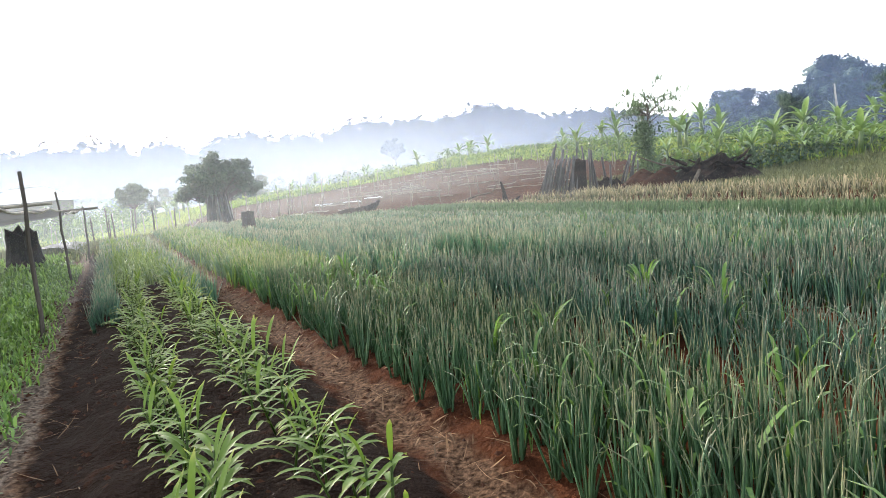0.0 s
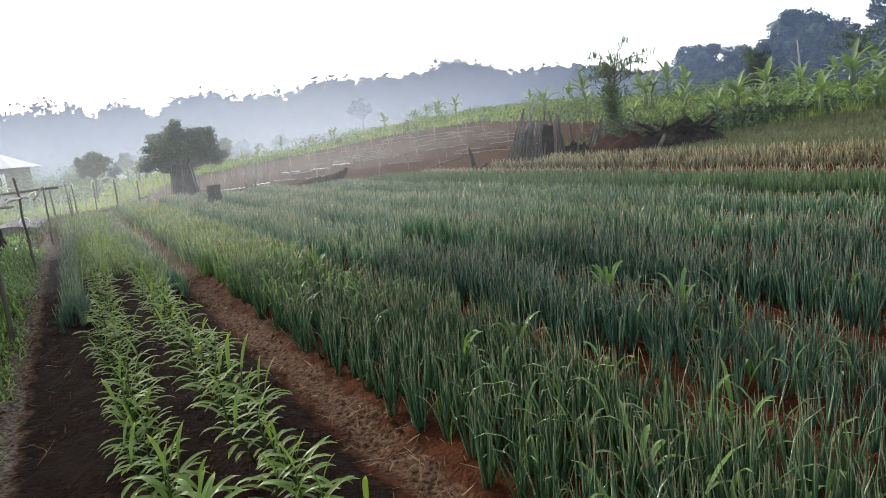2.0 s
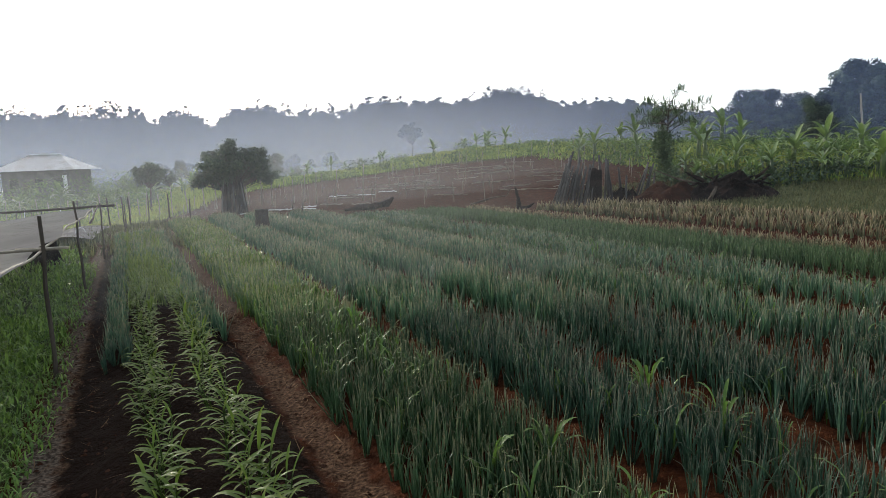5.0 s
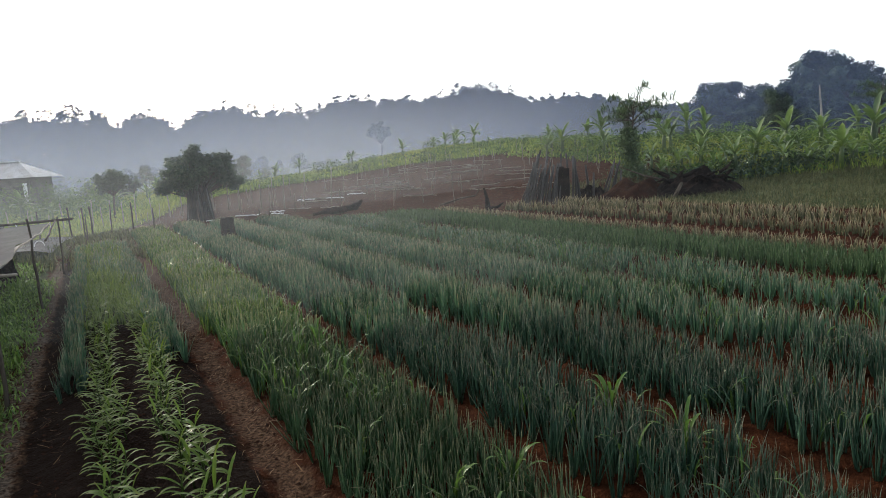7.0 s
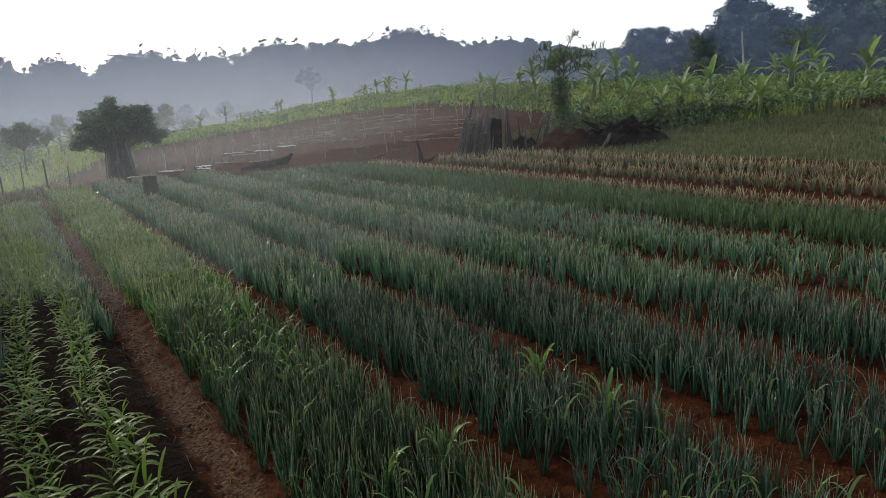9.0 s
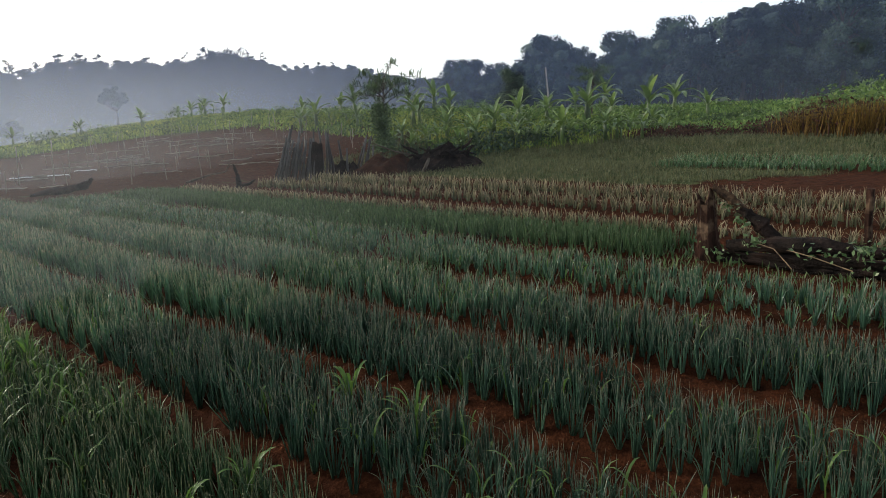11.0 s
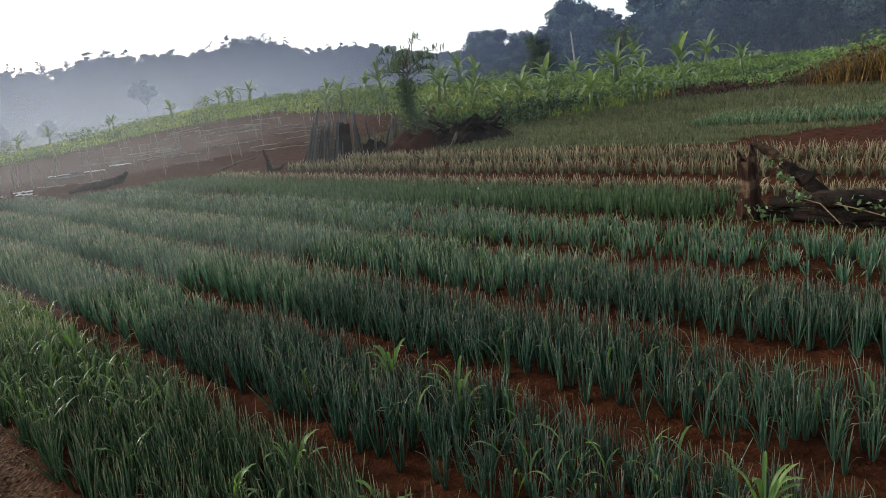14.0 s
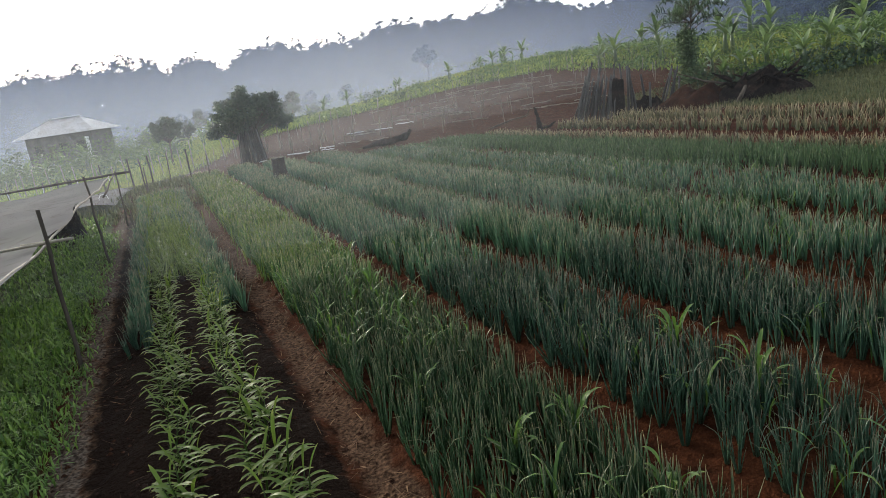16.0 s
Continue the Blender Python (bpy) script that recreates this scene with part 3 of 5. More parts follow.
LABEL = "dense bed of blue-green scallions in red soil"
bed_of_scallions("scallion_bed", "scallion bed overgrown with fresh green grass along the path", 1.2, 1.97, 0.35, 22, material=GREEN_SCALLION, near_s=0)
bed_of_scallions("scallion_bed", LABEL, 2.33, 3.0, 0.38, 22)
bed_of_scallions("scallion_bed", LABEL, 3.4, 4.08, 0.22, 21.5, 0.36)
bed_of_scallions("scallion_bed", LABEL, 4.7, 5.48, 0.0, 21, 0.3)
bed_of_scallions("scallion_bed", "thinner scallion bed with bare red gaps beside a fallen log", 6.16, 7.16, -0.5, 20, 0.25, 0.85, gaps=0.46)
bed_of_scallions("scallion_bed", "short green scallions behind the fallen log", 7.85, 8.95, 3.4, 20, 0.26, 0.9, material=FURROW, near_s=0)
bed_of_scallions("scallion_bed", "scallions mixed with ginger in the dark bed", 0.2, 0.5, 12.5, 17.5, 0.32, near_s=0)
bed_of_scallions("scallion_bed", "strip of scallions at the edge of the ginger bed", 0.62, 0.82, 6.3, 17.5, 0.28, near_s=0)
bed_of_scallions("scallion_bed", "strip of scallions at the edge of the ginger bed", -0.1, 0.06, 5.8, 17.5, 0.28, near_s=0)


def dry_leeks(u0, u1, s0, s1, du, ds, height, material):
    soup = Soup()
    u, s, x, y = scatter(u0, u1, s0, s1, du, ds, 0.22, lambda u, s, x, y: y < 20.5)
    for lo, hi, n, w in ((0, 14, 9, 0.022), (14, 60, 7, 0.032)):
        r = np.hypot(x, y)
        ok = (r >= lo) & (r < hi)
        base = around(x[ok], y[ok], n, 0.02)
        k = len(base)
        blades(soup, base, rand(0, 6.283, k), height * rand(0.55, 1.1, k), w * 0.85 * rand(0.6, 1.2, k), np.abs(rng.normal(0.15, 0.22, k)), np.abs(rng.normal(0.3, 1.3, k)), 4, 2, bend=2.0)
    return soup


thing("leek_row", "pale half-dried leeks in bare red soil", "leeks", "leek strips", "stuff", dry_leeks(9.4, 9.9, -1.4, 18, 0.17, 0.17, 0.22, DRY_LEEK).mesh("leek_row", DRY_LEEK))
thing("leek_row", "pale half-dried leeks in bare red soil", "leeks", "leek strips", "stuff", dry_leeks(10.85, 11.4, -1.1, 16.5, 0.19, 0.19, 0.31, DRY_LEEK).mesh("leek_row", DRY_LEEK))
thing("leek_row", "pale half-dried leeks in bare red soil", "leeks", "leek strips", "stuff", dry_leeks(12.3, 12.9, -1.3, 16, 0.2, 0.19, 0.33, DRY_LEEK).mesh("leek_row", DRY_LEEK))
thing("leek_row", "green leek bed on the upper terrace", "leeks", "leek strips", "stuff", dry_leeks(17.4, 19.5, -1.5, 8, 0.21, 0.19, 0.25, GREEN_SCALLION).mesh("leek_row", GREEN_SCALLION))


# ---- young ginger in the dark bed ----
def ginger_plant(seed):
    """A few leaning shoots, each with two ranks of arching leaves spread across the bed."""
    random.seed(seed)
    root = thing("ginger_plant", "young ginger plant with arching light green leaves", "ginger", "ginger in the dark bed")
    for j in range(2 + seed % 2):
        a, lean, tall = random.uniform(0, 6.28), random.uniform(0.05, 0.45), random.uniform(0.19, 0.31)
        side = 1.09 + random.uniform(-0.6, 0.6)
        foot = Vector((random.uniform(-0.06, 0.06), random.uniform(-0.06, 0.06), -0.02))
        axis = Vector((math.sin(a) * math.sin(lean), math.cos(a) * math.sin(lean), math.cos(lean)))
        bm = bmesh.new()
        tube(bm, [foot + axis * tall * t for t in (0, 0.4, 0.75, 1)], [0.006, 0.005, 0.004, 0.002], 6)
        shoot = part("shoot", bm, GINGER, root)
        n = random.randint(7, 9)
        for i in range(n):
            s = Soup()
            t = 0.2 + 0.76 * i / n
            p = foot + axis * tall * t
            size = 0.72 + 0.45 * math.sin(math.pi * (0.2 + 0.65 * i / n))
            last = i == n - 1
            blades(s, np.array([tuple(p)]), side + math.pi * (i % 2) + random.uniform(-0.4, 0.4), size * random.uniform(0.11, 0.175), size * random.uniform(0.0145, 0.019),
                   random.uniform(0.1, 0.4) if last else random.uniform(0.65, 1.15), random.uniform(0.2, 0.7) if last else random.uniform(0.85, 1.75), 6, 3, "lance", 0.35)
            part("leaf", s.mesh("leaf", GINGER), None, shoot)
    return root


kinds = [ginger_plant(40 + k) for k in range(9)]
spots = []
random.seed(3)
for line, u in enumerate((0.16, 0.55)):
    s = 0.95 + 0.1 * line
    while s < 10.5:
        spots.append((u + random.uniform(-0.06, 0.06), s))
        s += random.uniform(0.15, 0.24) if s < 7 else random.uniform(0.19, 0.3)
for i, (u, s) in enumerate(spots):
    x, y = xy(u, s)
    m = on_ground(x, y, random.choice((0, math.pi)) + random.uniform(-0.5, 0.5), random.uniform(0.76, 1.06))
    if i < len(kinds):
        kinds[i].matrix_basis = m
    else:
        copy_thing(kinds[random.randrange(len(kinds))], m)


# ---- grass and weeds ----
def grass_stuff(name, label, category, material, x, y, n, height, width, spread=0.04, lean=0.45, droop=0.8, segs=3, shape="grass", arch=None, bend=1.3, lift=0.0):
    s = Soup()
    base = around(x, y, n, spread)
    base[:, 2] += lift * rand(0, 1, len(base)) ** 0.8
    k = len(base)
    if isinstance(height, np.ndarray):
        height = np.repeat(height, n)
    blades(s, base, rand(0, 6.283, k), height * rand(0.45, 1.15, k), width * rand(0.6, 1.2, k), np.abs(rng.normal(0, lean, k)), rand(arch[0], arch[1], k) if arch else np.abs(rng.normal(0.3, droop, k)), segs, 2, shape, bend=bend)
    return thing(name, label, category, "", "stuff", s.mesh(name, material))


def in_beds(u, s, x, y):
    ok = np.zeros(len(u), bool)
    for u0, u1, s0, s1, h in BEDS:
        ok |= (u > u0 + 0.03) & (u < u1 - 0.05) & (s > s0 + 0.1) & (s < s1)
    return ok


def strewn(n, u0, u1, s0, s1, keep=None):
    u, s = rand(u0, u1, n), rand(s0, s1, n)
    x, y = xy(u, s)
    if keep is not None:
        ok = keep(u, s, x, y)
        return x[ok], y[ok]
    return x, y


x, y = strewn(1300, -0.95, -0.44, -0.5, 13)
grass_stuff("weed_patch", "low green weeds along the footpath", "weeds", WEED, x, y, 8, 0.075, 0.011, 0.04, 0.9, 0.9, 3, "lance", (0.4, 1.4), lift=0.05)
x, y = strewn(6200, -3.6, -0.72, -0.5, 8.5)
grass_stuff("weed_patch", "lush low leafy weeds beside the footpath", "weeds", WEED, x, y, 15, 0.062, 0.0115, 0.06, 1.5, 0.9, 3, "lance", (0.2, 0.9), lift=0.15)
x, y = strewn(5200, -9, -0.75, 6, 15)
grass_stuff("weed_patch", "lush green weeds under the shade net", "weeds", WEED, x, y, 8, 0.11, 0.02, 0.08, 0.9, 0.8, 2, "lance", (0.4, 1.4), lift=0.16)
x, y = strewn(1100, 1.2, 1.95, 0.4, 16, lambda u, s, x, y: (rand(0, 1, len(u)) < 0.35 + 0.65 * smooth(1.5, 3.5, s)) & (np.sin(s * 2.1 + u * 3) + np.sin(s * 0.9 + 2) > -0.5))
grass_stuff("grass_weeds", "bright green grass growing among the scallions", "grass", TUFT, x, y, 3, 0.34, 0.011, 0.03, 0.12, 2.5, 7, "lance", (1.7, 2.9), bend=2.4)
x, y = strewn(110, 2.3, 7.0, 0.4, 9, in_beds)
grass_stuff("grass_weeds", "bright green grass growing among the scallions", "grass", TUFT, x, y, 4, 0.31, 0.0115, 0.03, 0.15, 2.4, 7, "lance", (1.6, 2.8), bend=2.4)
x, y = strewn(360, 2.3, 5.5, 0.3, 6.5, in_beds)
grass_stuff("grass_weeds", "fresh green grass blades among the scallions", "grass", TUFT, x, y, 2, 0.29, 0.01, 0.03, 0.14, 2.3, 6, "lance", (1.6, 2.8), bend=2.4)
x, y = strewn(500, 1.2, 1.95, 7, 19)
grass_stuff("grass_weeds", "fresh yellow-green grass in the bed by the path", "grass", MAIZE, x, y, 5, 0.32, 0.012, 0.08, 0.2, 1.6, 5, "lance", (1.2, 2.4), bend=3.0)
x, y = strewn(420, 0.05, 0.62, 8, 17)
grass_stuff("grass_weeds", "yellow-green leaves between scallion strips", "grass", MAIZE, x, y, 6, 0.34, 0.013, 0.08, 0.4, 1.6, 4)
x, y = strewn(2600, -10, 1.2, 14.5, 28, lambda u, s, x, y: y < 27)
grass_stuff("weed_patch", "thin dull grass at the far end of the beds", "weeds", OLIVE, x, y, 6, 0.22, 0.03, 0.12, 0.5, 0.7, 2)
x, y = strewn(2600, 5.45, 9.3, 2.5, 19, lambda u, s, x, y: (rand(0, 1, len(u)) < smooth(2.5, 7, s)) & (np.sin(u * 2.3 + np.sin(s * 1.1)) + np.sin(s * 0.8) > -0.9))
grass_stuff("grass_weeds", "green weeds filling the furrows between scallions", "weeds", FURROW, x, y, 8, 0.2, 0.016, 0.08, 0.45, 0.7, 3, "lance")
x, y = strewn(1500, 3.0, 5.0, 6.5, 19, lambda u, s, x, y: ((u < 3.42) | (u > 4.05)) & (rand(0, 1, len(u)) < smooth(6, 12, s)))
grass_stuff("grass_weeds", "green weeds filling the furrows between scallions", "weeds", FURROW, x, y, 6, 0.16, 0.014, 0.07, 0.45, 0.7, 3, "lance")
x, y = strewn(1500, 6.2, 9.1, -0.4, 16, lambda u, s, x, y: rand(0, 1, len(u)) < 0.7)
grass_stuff("grass_weeds", "low green weeds between thin scallions", "weeds", GRASS, x, y, 5, 0.14, 0.016, 0.05, 0.7, 0.7, 2, "lance")
x, y = strewn(1500, 2.4, 4.3, -2.8, -0.2, lambda u, s, x, y: (u < 4.2 + 0.5 * (s + 0.4)) & (np.sin(u * 4.1 + s * 3) + np.sin(s * 5.3 - u) + 0.7 * np.sin(u * 11 + 3 * np.sin(s * 9)) > -0.45) & (s < -0.2 - 0.12 * np.sin(u * 5)))
grass_stuff("grass_patch", "low green grass on trodden earth", "grass", DARK_GRASS, x, y, 17, 0.075, 0.0062, 0.05, 0.7, 1.3, 4, "lance", (0.3, 1.5), lift=0.04)
x, y = strewn(1200, 9.0, 16.5, -5.5, -1.2, lambda u, s, x, y: np.sin(u * 1.3 + np.sin(s * 1.7)) + np.sin(s * 2.1 - u * 0.5) > -0.35)
grass_stuff("grass_patch", "dull dry weeds and litter beside the leeks", "weeds", DARK_GRASS, x, y, 6, 0.09, 0.012, 0.09, 0.9, 0.8, 2)
x, y = strewn(1100, 7.6, 14.5, -4.5, -0.9, lambda u, s, x, y: np.sin(u * 1.7 + np.sin(s * 2.0)) + np.sin(s * 2.6 - u * 0.7) > 0.55)
grass_stuff("grass_patch", "sparse grass and weeds on bare earth", "grass", GRASS, x, y, 6, 0.11, 0.012, 0.07, 0.8, 0.6, 2)


def grass_tuft(u, s, size, seed):
    """A broad-leaved grass plant among the scallions: upright sheaths, leaves that hang over, every blade a part."""
    random.seed(seed)
    x, y = xy(u, s)
    root = thing("grass_tuft", "fresh green broad-leaved grass tuft among scallions", "grass", "grass tufts in the beds", at=on_ground(x, y))
    for i in range(random.randint(11, 15)):
        so = Soup()
        a = random.uniform(0, 6.28)
        z = random.uniform(0.0, 0.3) * size
        blades(so, np.array([[0.03 * math.sin(a), 0.03 * math.cos(a), z]]), a, size * random.uniform(0.17, 0.28), random.uniform(0.0125, 0.019), random.uniform(0.1, 0.6), random.uniform(1.0, 2.0), 7, 3, "lance", 0.3, bend=2.0)
        part("blade", so.mesh("blade", TUFT), None, root)
    bm = bmesh.new()
    tube(bm, [(0, 0, -0.02), (0.008, 0.004, 0.16 * size), (0, 0.006, 0.34 * size)], [0.006, 0.005, 0.003], 6)
    part("stem", bm, TUFT, root)


for i, (u, s, k) in enumerate(((1.4, 1.35, 0.72), (1.8, 1.3, 0.75), (1.53, 2.6, 0.8), (1.75, 5.3, 1.05), (1.58, 5.33, 0.9), (2.75, 2.38, 1.0), (1.83, 2.56, 0.85), (1.85, 1.96, 0.85), (2.8, 2.97, 0.95), (3.8, 0.36, 0.85), (2.7, 0.81, 0.9), (1.4, 3.4, 0.85), (1.7, 4.2, 0.85))):
    grass_tuft(u, s, k * 0.82, 500 + i)


def straw_stuff(n, u0, u1, s0, s1, length, keep=None, wide=1.0):
    s = Soup()
    x, y = strewn(n, u0, u1, s0, s1, keep)
    k = len(x)
    base = np.stack([x, y, ground_z(x, y) + rand(0.004, 0.02, k)], 1)
    blades(s, base, rand(0, 6.283, k), length * rand(0.3, 1.2, k), wide * rand(0.002, 0.005, k), rand(1.1, 1.62, k), rng.normal(0, 0.6, k), 3, 2)
    return thing("straw_litter", "dry straw scattered on red earth", "straw", "", "stuff", s.mesh("straw_litter", STRAW))


straw_stuff(380, 0.85, 1.2, 0.8, 12, 0.12)
straw_stuff(170, 0.88, 1.2, 1.0, 10, 0.11, None, 2.2)
straw_stuff(300, -0.5, -0.1, 0.8, 10, 0.13)
straw_stuff(5200, 4.0, 9.0, -3.6, -0.35, 0.085, lambda u, s, x, y: np.sin(u * 3.1 + 2 * np.sin(s * 2.3)) + np.sin(s * 4.1 - u) > -0.4)
straw_stuff(500, 2.1, 6.5, -0.6, 0.4, 0.1)


def clods(n, u0, u1, s0, s1, size):
    """Loose crumbs of soil."""
    s = Soup()
    x, y = strewn(n, u0, u1, s0, s1)
    c = np.stack([x, y, ground_z(x, y) + 0.004], 1)
    r = size * rand(0.4, 1.3, n) ** 1.5
    d = np.array([(1, 0, 0), (0, 1, 0), (-1, 0, 0), (0, -1, 0), (0, 0, 0.8), (0, 0, -0.5)])
    v = c[:, None] + d[None] * r[:, None, None] * rand(0.6, 1.3, (n, 6, 1))
    q = np.array([(0, 1, 4, 4), (1, 2, 4, 4), (2, 3, 4, 4), (3, 0, 4, 4)])
    me = bpy.data.meshes.new("soil_crumbs")
    f = (q[None, :, :3] + (np.arange(n) * 6)[:, None, None]).reshape(-1, 3)
    me.from_pydata(v.reshape(-1, 3).tolist(), [], f.tolist())
    me.materials.append(HEAP)
    return thing("soil_crumbs", "loose crumbs of red-brown soil", "soil", "", "stuff", me)


clods(1500, -0.5, 1.2, 0.7, 9, 0.013)
clods(1500, 2.1, 6.5, -1.2, 0.6, 0.014)
clods(4200, 3.6, 9.0, -3.4, 0.1, 0.024)
clods(900, 4.4, 9.5, -4.0, -0.5, 0.05)


# ---- things at the left: stakes, shade net, burnt stump ----
random.seed(11)


def pole(name, label, category, foot, top, r0, r1, material=OLD_WOOD, group="", sides=7):
    """A slightly crooked pole from foot to top."""
    foot, top = Vector(foot), Vector(top)
    bm = bmesh.new()
    n = 5
    d = top - foot
    pts = [d * (i / n) + Vector((random.uniform(-1, 1), random.uniform(-1, 1), 0)) * (0.012 * min(1, d.length) if 0 < i < n else 0) for i in range(n + 1)]
    tube(bm, pts, [r0 + (r1 - r0) * i / n for i in range(n + 1)], sides, 0.12)
    return thing(name, label, category, group, data=finish(bm, name, material), at=foot)


NET_POSTS = [((-3.08, 4.91, -0.05), (-3.07, 4.92, 1.28)), ((-5.03, 8.72, -0.05), (-5.06, 8.69, 1.23)), ((-6.68, 12.2, -0.1), (-6.67, 12.2, 1.03))]
for foot, top in NET_POSTS:
    pole("net_post", "rough wooden stake beside the footpath", "stake", foot, top, 0.019, 0.013, group="stakes along the footpath")
for u, s, h in ((-3.2, 4.3, 1.0), (-3.0, 7.6, 0.98), (-3.6, 11.4, 1.0), (-5.8, 6.2, 1.0), (-6.0, 10.2, 1.0)):
    x, y = xy(u, s)
    pole("net_post", "rough wooden stake holding up the shade net", "stake", (x, y, gz(x, y) - 0.05), (x, y, h), 0.024, 0.02, group="stakes under the shade net")
pole("net_rail", "thin pole tied across two stakes", "pole", (-2.93, 5.0, 1.03), (-4.9, 4.2, 1.02), 0.011, 0.009, STAKE)
pole("net_rail", "thin pole tied across two stakes", "pole", (-6.45, 12.3, 0.98), (-9.9, 11.0, 0.92), 0.022, 0.016)
pole("net_rail", "thin pole tied across two stakes", "pole", (-4.9, 8.75, 0.93), (-6.8, 12.35, 0.97), 0.014, 0.011)


def shade_net():
    bm = bmesh.new()
    nu, ns = 26, 34
    grid = []
    for i in range(nu + 1):
        row = []
        for j in range(ns + 1):
            a, b = i / nu, j / ns
            # near right corner, far right corner; the cloth runs off to the left
            e0, e1 = Vector((-2.35, 3.35, 1.03)), Vector((-6.75, 12.1, 0.96))
            edge = e0.lerp(e1, b)
            away = Vector((-0.93, -0.38, 0)) * (3.6 * a)
            sag = -0.10 * math.sin(math.pi * a) * (1 + 0.4 * math.sin(9 * b)) - 0.02 * (1 - math.cos(4 * math.pi * b)) * (1 - a)
            fold = 0.018 * math.sin(17 * a + 5 * b) + 0.012 * math.sin(31 * b + 9 * a)
            row.append(bm.verts.new(edge + away + Vector((0, 0, sag + fold - 0.05 * a)) + Vector((0.03, 0.02, 0)) * math.sin(23 * b) * (1 - a)))
        grid.append(row)
    for i in range(nu):
        for j in range(ns):
            f = bm.faces.new((grid[i][j], grid[i + 1][j], grid[i + 1][j + 1], grid[i][j + 1]))
            f.smooth = True
    root = thing("shade_net", "sagging grey shade cloth tied over wooden stakes", "shade net", data=finish(bm, "shade_net", NET))
    hem = bmesh.new()
    tube(hem, [grid_pt for grid_pt in ((-2.35 - 4.4 * b, 3.35 + 8.75 * b, 1.03 - 0.07 * b - 0.02 * (1 - math.cos(4 * math.pi * b)) + 0.012 * math.sin(31 * b)) for b in (k / 24 for k in range(25)))], [0.011] * 25, 6, 0.1)
    part("hem", hem, STAKE, root, "pale rolled hem of the cloth")


shade_net()
for t in (0.1, 0.24, 0.4, 0.55, 0.7, 0.86):
    a = Vector((-6.45, 12.3, 0.98)).lerp(Vector((-9.9, 11.0, 0.92)), t)
    pole("tie", "short pale tie holding the cloth to a pole", "tie", (a.x, a.y, a.z - 0.13), (a.x + random.uniform(-0.03, 0.03), a.y, a.z + 0.02), 0.008, 0.008, PLASTIC, "ties of the shade net", 5)
pole("lashing_stick", "short stick lashed across a stake", "stick", (-3.3, 4.95, 1.03), (-2.93, 5.02, 1.03), 0.012, 0.01, STAKE)


def hose_loop():
    bm = bmesh.new()
    tube(bm, [(0.17 * math.cos(a), 0.05 * math.sin(a), 0.3 + 0.2 * math.sin(a)) for a in (k * 0.36 for k in range(15))], [0.016] * 15, 6)
    return thing("hose", "loop of pale hose hanging beside the net", "hose", data=finish(bm, "hose", PLASTIC), at=on_ground(-9.24, 15.83, 0.5, 0.6))


hose_loop()


def low_cover():
    """A second, lower cloth stretched over short hoops."""
    bm = bmesh.new()
    n, m = 10, 18
    rows = []
    for i in range(n + 1):
        a, b0 = i / n, []
        for j in range(m + 1):
            b = j / m
            p = Vector((-8.5, 15.0, 0)).lerp(Vector((-11.6, 21.8, 0)), b) + Vector((-0.9, -0.42, 0)) * 1.1 * a
            b0.append(bm.verts.new((p.x, p.y, gz(p.x, p.y) + 0.03 + 0.16 * math.sin(math.pi * (0.12 + 0.76 * a)) * (1 - 0.12 * abs(math.sin(6 * math.pi * b))))))
        rows.append(b0)
    for i in range(n):
        for j in range(m):
            bm.faces.new((rows[i][j], rows[i + 1][j], rows[i + 1][j + 1], rows[i][j + 1])).smooth = True
    bmesh.ops.solidify(bm, geom=bm.faces[:], thickness=0.006)
    thing("row_cover", "pale cloth stretched low over a seed bed", "row cover", data=finish(bm, "row_cover", COVER))


low_cover()


def ragged_stump(name, label, category, x, y, height, radius, material, seed, lean=(0, 0), sides=14, flare=1.35, torn=1.0):
    """A broken trunk: fluted sides, splintered top, spreading foot."""
    random.seed(seed)
    bm = bmesh.new()
    rings, levels = [], 9
    flute = [1 + random.uniform(-0.22, 0.22) for _ in range(sides)]
    tops = [1 + torn * random.uniform(-0.3, 0.16) for _ in range(sides)]
    for i in range(levels + 1):
        t = i / levels
        ring = []
        for k in range(sides):
            a = 2 * math.pi * k / sides
            r = radius * flute[k] * (1 + (flare - 1) * (1 - t) ** 3 - 0.18 * t) * random.uniform(0.94, 1.06)
            z = height * t * (tops[k] if i == levels else 1)
            ring.append(bm.verts.new((r * math.cos(a) + lean[0] * t, r * math.sin(a) + lean[1] * t, z - 0.06)))
        rings.append(ring)
    for r0, r1 in zip(rings, rings[1:]):
        for k in range(sides):
            bm.faces.new((r0[k], r0[(k + 1) % sides], r1[(k + 1) % sides], r1[k]))
    mid = bm.verts.new((lean[0], lean[1], height * (1 - 0.18 * torn) - 0.06 * (1 - torn)))
    for k in range(sides):
        bm.faces.new((rings[-1][k], rings[-1][(k + 1) % sides], mid))
    bm.faces.new(rings[0][::-1])
    return thing(name, label, category, data=finish(bm, name, material), at=on_ground(x, y))


